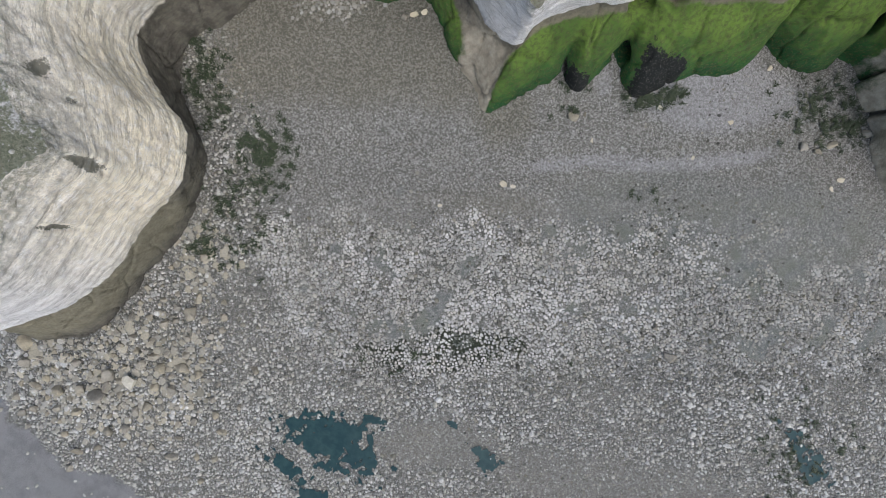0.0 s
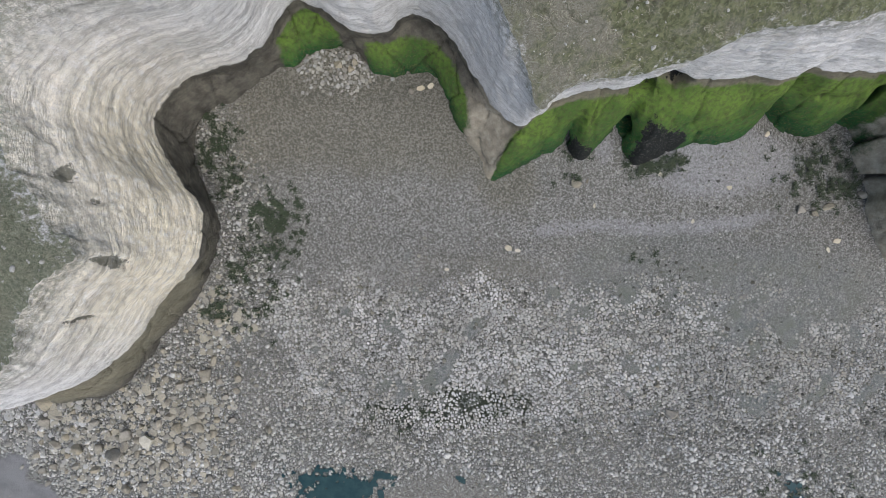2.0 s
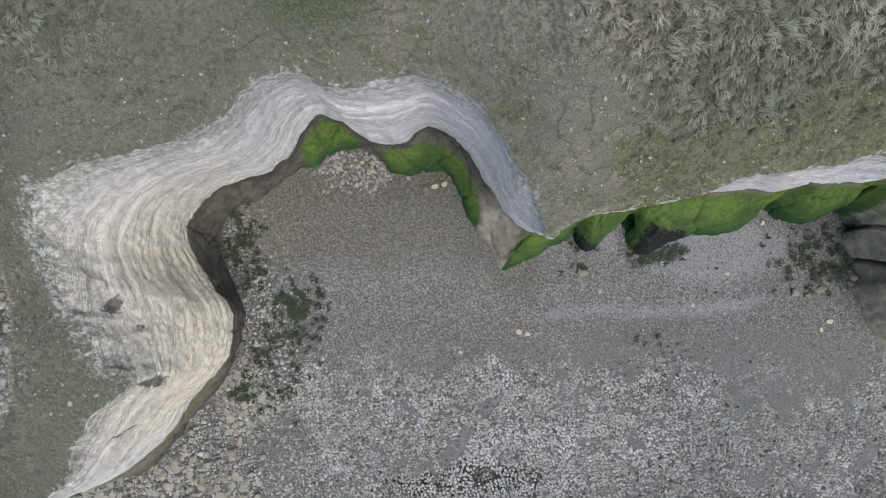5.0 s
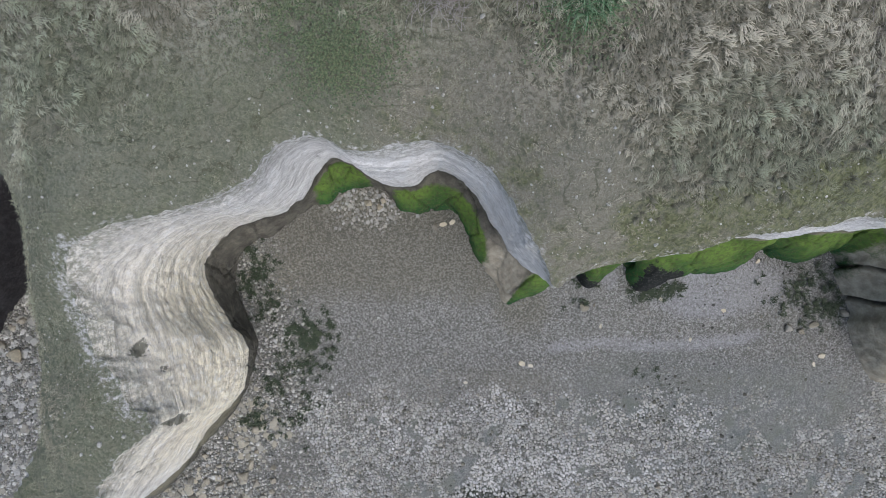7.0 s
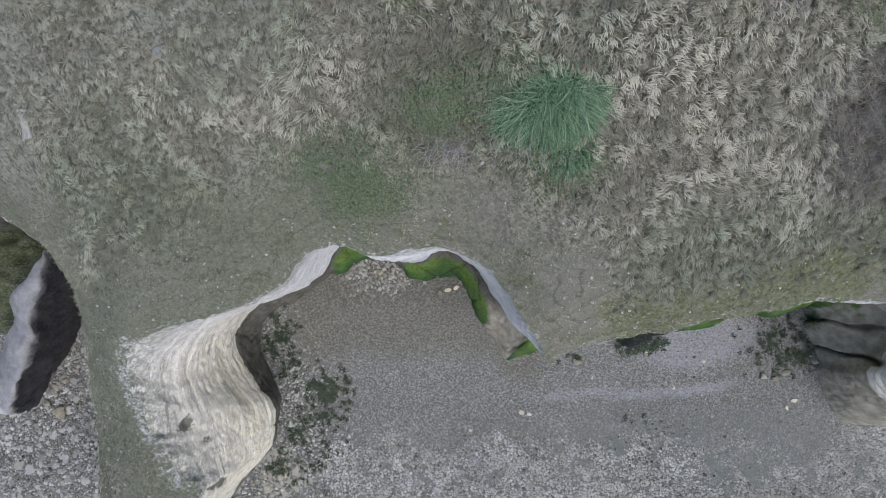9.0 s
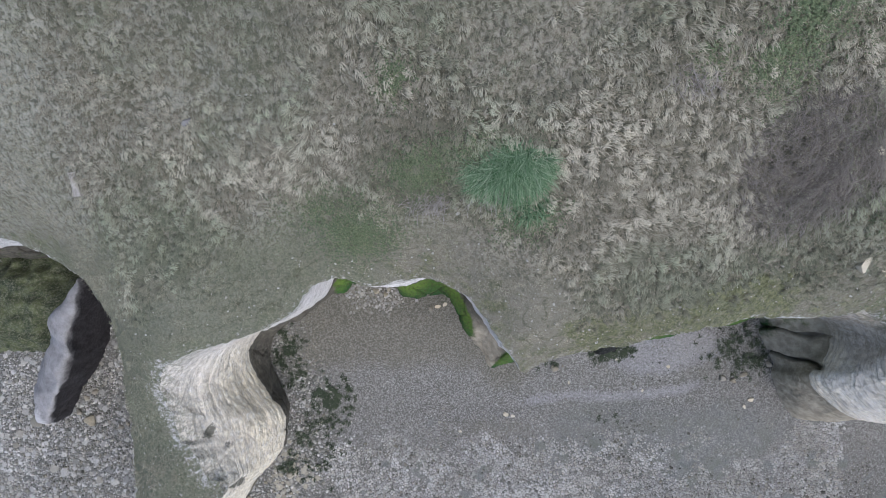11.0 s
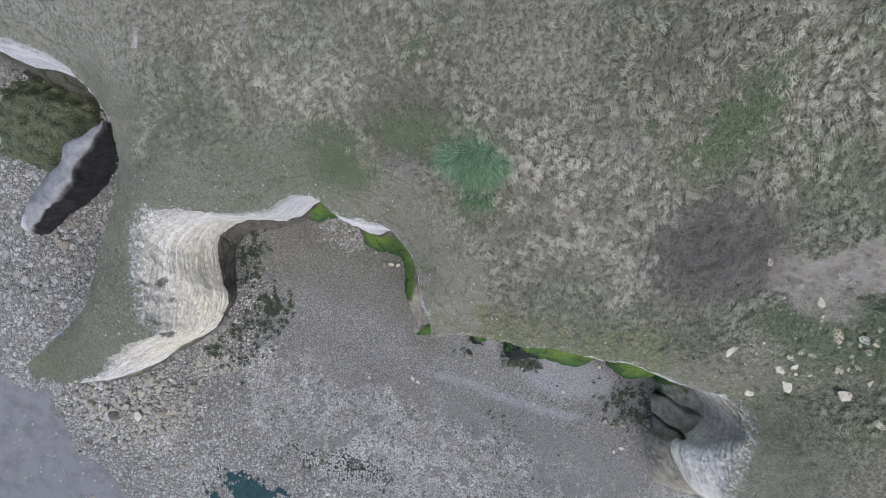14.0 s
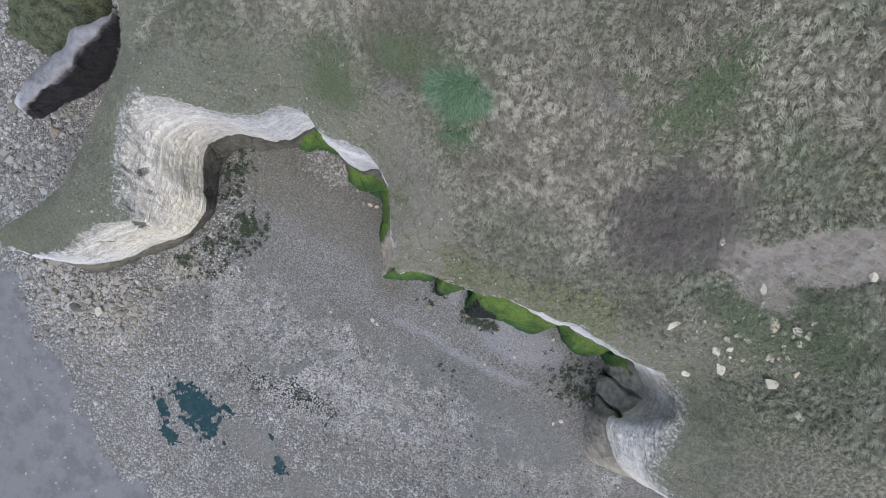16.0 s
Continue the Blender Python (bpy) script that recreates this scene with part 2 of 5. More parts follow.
def turf_material():
    n = Nodes("turf_soil", 0.95, 0.1)
    big, mid, fine = n.noise(0.22, 4), n.noise(1.4, 5, 0.65), n.noise(14, 5, 0.75)
    streak = n.noise(5.0, 6, 0.75, (1.0, 0.55, 1.0), 0.8)
    lumps = n.noise(2.6, 4, 0.6)
    col = n.mix(n.ramp(big, 0.38, 0.62), (0.31, 0.288, 0.225), (0.225, 0.235, 0.165))
    col = n.mix(n.ramp(mid, 0.45, 0.62, 0, 0.8), col, (0.29, 0.27, 0.215))
    col = n.mix(n.ramp(streak, 0.48, 0.66, 0, 0.65), col, (0.105, 0.11, 0.075))
    grit = n.noise(24, 5, 0.8)
    bare = n.mix(n.ramp(grit, 0.38, 0.64), (0.135, 0.128, 0.092), (0.36, 0.342, 0.278))
    bare = n.mix(n.ramp(mid, 0.42, 0.6, 0, 0.55), bare, n.mix(n.ramp(grit, 0.4, 0.62), (0.15, 0.15, 0.11), (0.23, 0.225, 0.175)))
    bare = n.mix(n.ramp(n.cell(7), 0.12, 0.06), bare, (0.50, 0.49, 0.45))
    col = n.mix(n.ramp(n.calc("ADD", n.value("pale"), n.ramp(mid, 0, 1, -0.4, 0.4)), 0.2, 0.9), col, n.mix(n.ramp(streak, 0.42, 0.62), (0.41, 0.41, 0.345), (0.24, 0.255, 0.20)))
    col = n.mix(n.calc("MULTIPLY", n.value("rough"), 0.6), col, n.mix(n.ramp(fine, 0.4, 0.65), (0.145, 0.138, 0.098), (0.33, 0.31, 0.235)))
    tuft = n.noise(6.5, 5, 0.7, (1.0, 0.7, 1.0), 0.5)
    # gaps between tufts drawn darker, as shade in the turf colour
    col = n.mix(n.ramp(tuft, 0.50, 0.43, 0, 0.75), col, (0.085, 0.083, 0.056))
    col = n.mix(n.ramp(tuft, 0.54, 0.60, 0, 0.55), col, (0.44, 0.42, 0.335))
    col = n.mix(n.calc("MULTIPLY", n.value("bare"), 0.85), col, bare)
    soil = n.mix(n.ramp(fine, 0.4, 0.65), (0.235, 0.21, 0.17), (0.385, 0.35, 0.292))
    soil = n.mix(n.ramp(n.noise(1.0, 5, 0.7, (1.2, 4.5, 1.2), 0.6), 0.45, 0.65, 0, 0.6), soil, (0.40, 0.375, 0.33))
    soil = n.mix(n.ramp(n.noise(2.6, 6, 0.75), 0.5, 0.62, 0, 0.6), soil, (0.16, 0.16, 0.11))
    col = n.mix(n.ramp(n.calc("ADD", n.value("soil"), n.ramp(mid, 0, 1, -0.35, 0.35)), 0.42, 0.6), col, soil)
    col = n.mix(n.ramp(n.calc("ADD", n.value("moss"), n.ramp(n.noise(1.9, 5), 0, 1, -0.4, 0.4)), 0.45, 0.65, 0, 0.7), col, n.mix(n.ramp(tuft, 0.42, 0.58), (0.075, 0.09, 0.032), (0.185, 0.205, 0.085)))
    lawn = n.mix(n.ramp(n.noise(9, 6, 0.75), 0.40, 0.62), (0.108, 0.118, 0.077), (0.245, 0.26, 0.185))
    lawn = n.mix(n.ramp(mid, 0.5, 0.62, 0, 0.5), lawn, (0.20, 0.195, 0.14))
    col = n.mix(n.calc("MULTIPLY", n.value("lawn"), 0.85), col, lawn)
    white = n.mix(n.ramp(fine, 0.45, 0.65), (0.60, 0.59, 0.56), (0.36, 0.345, 0.30))
    col = n.mix(n.ramp(n.calc("ADD", n.value("chalk"), n.ramp(n.noise(5.0, 7, 0.8), 0, 1, -0.6, 0.6)), 0.46, 0.6), col, white)
    along = n.calc("ADD", n.value("edge"), n.ramp(n.noise(0.7, 5, 0.6), 0, 1, -1.1, 1.1))
    for far, wide in ((0.75, 0.05), (1.35, 0.06), (2.0, 0.05)):
        line = n.ramp(n.calc("ABSOLUTE", n.calc("SUBTRACT", along, far)), wide, 0.0, 0, 0.7)
        col = n.mix(n.calc("MULTIPLY", line, n.ramp(big, 0.42, 0.55)), col, (0.085, 0.085, 0.05))
    col = n.mix(n.ramp(fine, 0.5, 0.75, 0, 0.5), col, (0.07, 0.07, 0.048))
    col = n.mix(n.ramp(n.calc("ADD", n.value("litter"), n.ramp(mid, 0, 1, -0.3, 0.3)), 0.35, 0.7, 0, 0.85), col, (0.135, 0.124, 0.10))
    return n.finish(col, n.calc("ADD", n.calc("MULTIPLY", lumps, 1.5), n.calc("ADD", fine, streak)), 0.9, 0.09)


def beach_material():
    n = Nodes("shingle_beach", 0.85, 0.25)
    mid, fine = n.noise(1.1, 5, 0.65), n.noise(30, 4, 0.7)
    tones = []
    for scale in (12, 19):
        pick = n.add("ShaderNodeSeparateColor")
        n.link(n.cell(scale, colour=True), pick.inputs[0])
        gap = n.ramp(n.cell(scale, "DISTANCE_TO_EDGE"), 0.02, 0.17)
        tone = n.mix(n.ramp(pick.outputs[0], 0.1, 1.0), (0.17, 0.167, 0.146), (0.40, 0.395, 0.36))
        tone = n.mix(n.ramp(pick.outputs[1], 0.93, 0.95), tone, (0.56, 0.55, 0.52))
        tones.append((n.mix(gap, (0.085, 0.082, 0.068), tone), gap))
    stone, grit = tones[0][0], tones[1][0]
    worm = n.noise(10.5, 3, 0.65, None, 0.6)
    grit = n.mix(n.ramp(worm, 0.52, 0.58, 0, 0.6), grit, (0.44, 0.43, 0.395))
    grit = n.mix(n.ramp(worm, 0.47, 0.42, 0, 0.6), grit, (0.12, 0.117, 0.098))
    sand = n.mix(n.ramp(fine, 0.35, 0.7), (0.185, 0.178, 0.145), (0.32, 0.31, 0.262))
    sand = n.mix(0.62, sand, grit)
    flat = n.mix(n.ramp(fine, 0.3, 0.7), (0.225, 0.224, 0.216), (0.31, 0.308, 0.297))
    flat = n.mix(n.ramp(n.noise(0.7, 5, 0.7), 0.45, 0.62, 0, 0.8), flat, (0.19, 0.19, 0.186))
    slab = n.mix(n.ramp(n.noise(3.0, 5, 0.7), 0.4, 0.65), (0.155, 0.165, 0.15), (0.24, 0.248, 0.225))
    slab = n.mix(n.ramp(fine, 0.55, 0.7, 0, 0.4), slab, (0.33, 0.335, 0.30))
    slab = n.mix(n.ramp(worm, 0.54, 0.60, 0, 0.6), slab, (0.36, 0.355, 0.32))
    slab = n.mix(n.ramp(n.noise(0.9, 3), 0.45, 0.6, 0, 0.7), slab, (0.19, 0.20, 0.158))
    col = n.mix(n.value("fine"), stone, grit)
    col = n.mix(n.value("sand"), col, sand)
    col = n.mix(n.value("slab"), col, slab)
    col = n.mix(n.ramp(n.calc("ADD", n.value("pale"), n.ramp(worm, 0, 1, -0.5, 0.5)), 0.3, 0.8, 0, 0.75), col, n.mix(n.ramp(fine, 0.35, 0.65), (0.30, 0.295, 0.30), (0.50, 0.495, 0.495)))
    col = n.mix(n.ramp(n.calc("ADD", n.value("rust"), n.ramp(mid, 0, 1, -0.3, 0.3)), 0.35, 0.8, 0, 0.55), col, n.mix(n.ramp(worm, 0.42, 0.6), (0.105, 0.098, 0.068), (0.24, 0.225, 0.17)))
    # weed, plus cliff-foot shade and dark stone gaps painted in its colour
    col = n.mix(n.ramp(n.calc("ADD", n.value("weed_and_shade"), n.ramp(n.noise(8, 6, 0.8), 0, 1, -0.9, 0.9)), 0.5, 0.6), col, n.mix(n.ramp(n.noise(14, 4, 0.7), 0.5, 0.65), (0.034, 0.040, 0.026), (0.085, 0.095, 0.06)))
    col = n.mix(n.ramp(n.calc("ADD", n.value("flats"), n.ramp(mid, 0, 1, -0.3, 0.3)), 0.4, 0.6), col, flat)
    return n.finish(col, n.calc("ADD", n.calc("MULTIPLY", tones[0][1], 0.6), n.calc("ADD", tones[1][1], n.calc("MULTIPLY", worm, 1.2))), 0.7, 0.05)


def stone_material(name, dark, pale, warm, rough=0.85, spot=0.0):
    n = Nodes(name, rough, 0.3)
    fine = n.noise(18, 5, 0.7)
    col = n.mix(n.value("tone"), dark, pale)
    col = n.mix(n.calc("MULTIPLY", n.value("hue"), 0.8), col, warm)
    col = n.mix(n.ramp(fine, 0.45, 0.7, 0, 0.5), col, dark)
    col = n.mix(n.ramp(n.noise(0.4, 4), 0.42, 0.62, 0, 0.5), col, n.mix(n.value("tone"), (0.12, 0.115, 0.085), (0.36, 0.345, 0.285)))
    return n.finish(col, fine, 0.4, 0.02)


def boulder_material(name, base, other, dark):
    n = Nodes(name, 0.9, 0.2)
    own = n.add("ShaderNodeObjectInfo").outputs["Random"]
    mid, fine = n.noise(2.2, 5, 0.65), n.noise(14, 5, 0.7)
    col = n.mix(own, base, other)
    col = n.mix(n.ramp(mid, 0.45, 0.65, 0, 0.6), col, dark)
    col = n.mix(n.ramp(fine, 0.5, 0.7, 0, 0.5), col, dark)
    return n.finish(col, n.calc("ADD", mid, fine), 0.6, 0.04)


def blade_material(name, root, tip, other, rough=0.7):
    """Leaves and stems: tone from stem to stem, along from root to tip, cut in grass hollows as shade."""
    n = Nodes(name, rough, 0.2)
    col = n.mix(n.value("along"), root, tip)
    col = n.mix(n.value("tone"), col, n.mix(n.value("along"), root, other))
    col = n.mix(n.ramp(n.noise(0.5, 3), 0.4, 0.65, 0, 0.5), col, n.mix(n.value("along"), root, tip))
    return n.finish(col)


STONES = stone_material("shingle_stone", (0.055, 0.055, 0.046), (0.61, 0.605, 0.555), (0.33, 0.305, 0.225))
COBBLES = stone_material("pale_cobble", (0.10, 0.10, 0.088), (0.60, 0.595, 0.555), (0.43, 0.39, 0.285))
BOULDER = boulder_material("ochre_boulder", (0.35, 0.312, 0.222), (0.29, 0.272, 0.226), (0.15, 0.138, 0.108))
FRAGMENT = boulder_material("fresh_chalk", (0.64, 0.605, 0.49), (0.55, 0.485, 0.33), (0.38, 0.345, 0.26))
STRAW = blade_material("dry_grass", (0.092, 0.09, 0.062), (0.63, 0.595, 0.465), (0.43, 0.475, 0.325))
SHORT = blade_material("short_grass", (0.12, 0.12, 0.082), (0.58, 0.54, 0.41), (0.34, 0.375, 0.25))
LUSH = blade_material("lush_grass", (0.024, 0.052, 0.023), (0.10, 0.205, 0.09), (0.42, 0.54, 0.36))
LEAF = blade_material("low_leaves", (0.07, 0.092, 0.05), (0.155, 0.215, 0.115), (0.29, 0.315, 0.18))
TWIG = blade_material("bramble_stems", (0.16, 0.145, 0.125), (0.38, 0.345, 0.305), (0.26, 0.25, 0.205))
THIN = blade_material("thin_twigs", (0.18, 0.168, 0.145), (0.43, 0.395, 0.355), (0.30, 0.285, 0.245))
PALE_TWIG = blade_material("bleached_stems", (0.24, 0.22, 0.205), (0.48, 0.45, 0.435), (0.38, 0.35, 0.32))
WRACK = blade_material("seaweed", (0.022, 0.030, 0.017), (0.065, 0.09, 0.052), (0.11, 0.125, 0.075), 0.5)


CHALK, TURF, BEACH = chalk_material(), turf_material(), beach_material()

# ---- plan of the cliff: foot x, y; waist x, y, z; rim x, y, z; algae ----
BACK = [
    (-90, 22, -90, 23, 3, -90, 24, 9, 0),
    (-45, 16, -45, 16.4, 3, -45, 17, 8, 0),
    (-27, 13.2, -27, 13.6, 3, -27, 14.2, 7.2, 0.4),
    (-23.0, 13.2, -22.8, 13.6, 3, -22.2, 14.1, 7.3, 0.3),
    (-20.6, 13.0, -20.5, 13.3, 3, -19.9, 13.8, 7.3, 0.4),
    (-19.0, 11.6, -18.5, 12.0, 3, -17.5, 12.5, 7.1, 0),
    (-18.0, 9.6, -17.2, 9.8, 3, -15.9, 10.1, 6.8, 0),
    (-17.0, 7.2, -16.4, 7.3, 3, -15.3, 7.4, 6.8, 0),
    (-16.7, 4.6, -16.2, 4.6, 3, -15.0, 4.4, 6.8, 0),
    (-16.9, 1.8, -16.4, 1.9, 3, -15.0, 2.0, 6.9, 0),
    (-18.2, -1.3, -17.6, -1.0, 3, -16.2, -0.4, 6.8, 0),
]
SPUR = [
    (-18.3, -3.5, -17.4, -2.9, 2.6, -16.9, -2.0, 6.3, 0),
    (-16.1, -3.9, -15.6, -2.7, 2.4, -14.6, -1.5, 7.0, 0),
    (-14.5, -3.1, -13.6, -1.9, 2.2, -12.9, -0.5, 7.8, 0),
    (-13.1, -1.3, -12.2, -0.6, 2.2, -11.9, 1.0, 8.3, 0),
    (-11.8, 0.2, -10.9, 1.2, 2.4, -11.2, 1.9, 8.4, 0),
    (-10.9, 1.3, -9.8, 2.2, 2.6, -10.6, 2.9, 8.2, 0),
    (-10.3, 3.0, -9.3, 3.5, 2.8, -11.5, 4.4, 8.5, 0),
    (-10.2, 4.3, -9.4, 4.5, 2.8, -12.1, 5.9, 8.7, 0),
    (-10.5, 5.6, -10.1, 5.3, 2.8, -12.5, 7.2, 9.0, 0),
    (-10.6, 6.8, -10.8, 6.5, 2.8, -12.2, 8.1, 9.4, 0),
    (-10.5, 8.0, -11.0, 7.7, 2.8, -11.3, 8.7, 9.8, 0),
]
COVE = [
    (-9.8, 8.7, -10.4, 8.7, 2.8, -10.3, 9.1, 9.9, 0),
    (-8.8, 8.9, -9.4, 9.4, 2.8, -9.1, 9.4, 9.8, 0),
    (-7.8, 9.7, -7.9, 9.8, 2.8, -7.9, 9.8, 9.6, 0.1),
    (-7.1, 10.2, -6.9, 10.6, 2.8, -6.9, 10.3, 9.5, 0.3),
    (-6.3, 10.3, -6.3, 11.6, 2.8, -6.3, 11.1, 9.5, 0.85),
    (-5.6, 10.9, -5.7, 12.1, 2.9, -5.6, 11.5, 9.4, 1),
    (-4.9, 11.1, -5.0, 11.9, 2.8, -4.9, 11.6, 9.3, 0.85),
    (-3.8, 10.8, -4.0, 11.2, 2.7, -4.1, 11.3, 9.1, 0.2),
    (-3.2, 10.1, -3.2, 11.0, 2.7, -3.4, 11.3, 9.0, 0.5),
    (-2.5, 9.9, -2.5, 10.9, 2.7, -2.6, 11.4, 9.1, 0.85),
    (-0.9, 9.9, -1.4, 11.5, 2.8, -1.4, 11.5, 9.2, 0.9),
]
BUTTRESS = [
    (-0.4, 9.3, -0.4, 11.0, 2.8, -0.4, 11.05, 9.3, 1),
    (0.0, 8.3, 0.4, 10.2, 2.8, 0.3, 10.5, 9.3, 1),
    (0.3, 7.6, 1.1, 9.0, 2.8, 0.95, 9.6, 9.2, 0.6),
    (1.0, 6.6, 1.7, 8.0, 2.8, 1.4, 8.7, 8.8, 0.0),
    (1.5, 5.65, 2.2, 7.45, 3.0, 2.0, 7.9, 8.0, 0.3),
    (2.1, 5.75, 2.6, 7.3, 3.4, 2.6, 7.0, 7.0, 1),
    (3.4, 6.35, 3.2, 7.75, 4.0, 3.2, 7.4, 7.3, 1),
    (4.4, 7.0, 4.0, 8.1, 4.0, 4.0, 7.7, 7.4, 1),
    (4.75, 7.45, 4.9, 8.25, 4.0, 5.0, 7.85, 7.2, 0.9),
    (5.3, 6.4, 5.4, 8.35, 4.0, 5.7, 7.95, 7.3, 0.9),
    (6.0, 6.8, 6.0, 8.35, 4.0, 6.2, 8.0, 7.4, 0.9),
    (6.6, 7.55, 6.5, 8.45, 4.0, 6.6, 8.05, 7.6, 0.8),
]
WALL = [
    (7.0, 7.7, 6.95, 8.8, 4.0, 7.0, 8.1, 7.8, 0.8),
    (7.4, 6.6, 7.4, 9.0, 4.2, 7.4, 8.25, 7.9, 0.8),
    (7.75, 6.2, 8.0, 8.7, 4.2, 7.9, 8.5, 8.2, 0.9),
    (8.8, 6.6, 8.8, 8.6, 4.2, 8.8, 8.7, 8.4, 1),
    (10.3, 6.95, 10.0, 8.6, 4.2, 10.0, 8.8, 8.3, 1),
    (11.9, 7.35, 11.2, 8.6, 4.2, 11.1, 9.0, 8.2, 1),
    (12.5, 7.9, 11.9, 8.65, 4.2, 11.8, 9.15, 8.2, 1),
    (12.75, 8.7, 12.5, 8.95, 4.2, 12.4, 9.2, 8.1, 0.9),
    (13.2, 8.5, 13.0, 8.9, 4.2, 12.9, 9.2, 8.0, 1),
    (14.0, 7.8, 13.8, 8.9, 4.1, 13.6, 9.15, 7.9, 1),
    (15.0, 7.5, 14.5, 8.9, 4.0, 14.4, 9.1, 7.8, 1),
    (16.2, 7.6, 15.7, 9.0, 3.8, 15.4, 9.0, 7.7, 1),
    (16.7, 8.4, 16.4, 9.1, 3.7, 16.3, 9.05, 7.8, 0.9),
    (17.0, 8.2, 17.0, 9.1, 3.5, 16.9, 9.1, 7.8, 0.8),
]
EAST = [
    (17.75, 7.7, 18.0, 8.6, 3.2, 17.7, 9.15, 7.2, 0.5),
    (17.65, 7.0, 18.9, 8.0, 3.0, 18.6, 8.6, 6.9, 0.42),
    (18.0, 6.0, 19.2, 6.9, 3.0, 19.1, 7.9, 7.2, 0.2),
    (18.45, 5.0, 18.7, 5.9, 3.0, 19.0, 7.2, 7.5, 0.15),
    (18.35, 4.2, 18.15, 5.1, 2.9, 19.3, 6.3, 7.2, 0),
    (19.1, 2.4, 18.9, 3.9, 2.8, 19.6, 5.2, 6.8, 0),
    (20.2, 1.5, 20.2, 3.0, 3.2, 20.3, 4.0, 6.0, 0),
    (21.9, 1.9, 21.7, 2.8, 3.2, 21.6, 3.4, 6.0, 0),
    (24.2, 2.2, 23.6, 2.9, 2.7, 23.2, 3.5, 7.0, 0),
    (30, 0.6, 30, 1.2, 2.5, 30, 2.0, 7.5, 0),
    (50, -5, 50, -4, 3, 50, -3, 8, 0),
    (95, -12, 95, -11, 3, 95, -10, 9, 0),
]
STATIONS = np.array(BACK + SPUR + COVE + BUTTRESS + WALL + EAST, float)
# heights of the grassed slope: x, y, z
SPOTS = [
    (-13.5, 3.0, 8.5), (-13.6, 7.0, 9.0), (-12.0, 9.2, 10.2), (-13.7, 15.2, 11.2), (-9.5, 17.2, 11.7), (-5.8, 12.6, 10.0),
    (-3.7, 13.7, 11.7), (-0.5, 13.0, 11.0), (0.6, 14.5, 12.8), (2.3, 9.4, 9.8), (2.9, 12.9, 12.0), (2.5, 18.8, 16.2),
    (-1.5, 17.6, 14.3), (6.5, 8.9, 8.7), (7.3, 11.5, 10.5), (9.3, 9.8, 9.3), (6.5, 17.3, 14.9), (10.2, 16.8, 13.3),
    (9.0, 19.7, 16.8), (15.0, 14.8, 11.5), (15.1, 11.4, 10.1), (17.9, 11.1, 10.0), (18.5, 13.5, 11.4), (21.7, 10.7, 10.8),
    (19.2, 16.6, 13.3), (-18.0, 18.0, 11.5), (0, 32, 22), (-30, 34, 17), (30, 30, 19), (24, 22, 15.5),
]


def thin_plate(spots, soft):
    a = np.array(spots, float)
    r = np.linalg.norm(a[:, None, :2] - a[None, :, :2], axis=2)
    k = r * r * np.log(r + 1e-9) + soft * np.eye(len(a))
    q = np.c_[np.ones(len(a)), a[:, :2]]
    w = np.linalg.solve(np.block([[k, q], [q.T, np.zeros((3, 3))]]), np.r_[a[:, 2], 0, 0, 0])

    def height(x, y):
        x, y = np.asarray(x, float), np.asarray(y, float)
        total = w[-3] + w[-2] * x + w[-1] * y
        for i, (ax, ay, _) in enumerate(a):
            d = (x - ax) ** 2 + (y - ay) ** 2
            total = total + w[i] * 0.5 * d * np.log(d + 1e-9)
        return total

    return height


near_rim = STATIONS[(np.abs(STATIONS[:, 5]) < 30)]
slope_height = thin_plate(SPOTS + [tuple(s) for s in near_rim[:, 5:8]], 0.6)


def beach_height(x, y):
    x, y = np.asarray(x, float), np.asarray(y, float)
    z = -0.15 + 0.10 * np.clip(y, -30, 2.5)
    z = z + 0.25 * np.clip(y - 3.6, 0, 5) * smooth_step(15, 11, x) * smooth_step(-14, -10, x)
    z = z - 0.10 * np.clip(x - 14, 0, 14) * smooth_step(-30, 0, y)
    z = z - 0.5 * smooth_step(-14, -20, x)
    return z + 0.05 * plane_noise(x, y, 0.5, 3, 5)


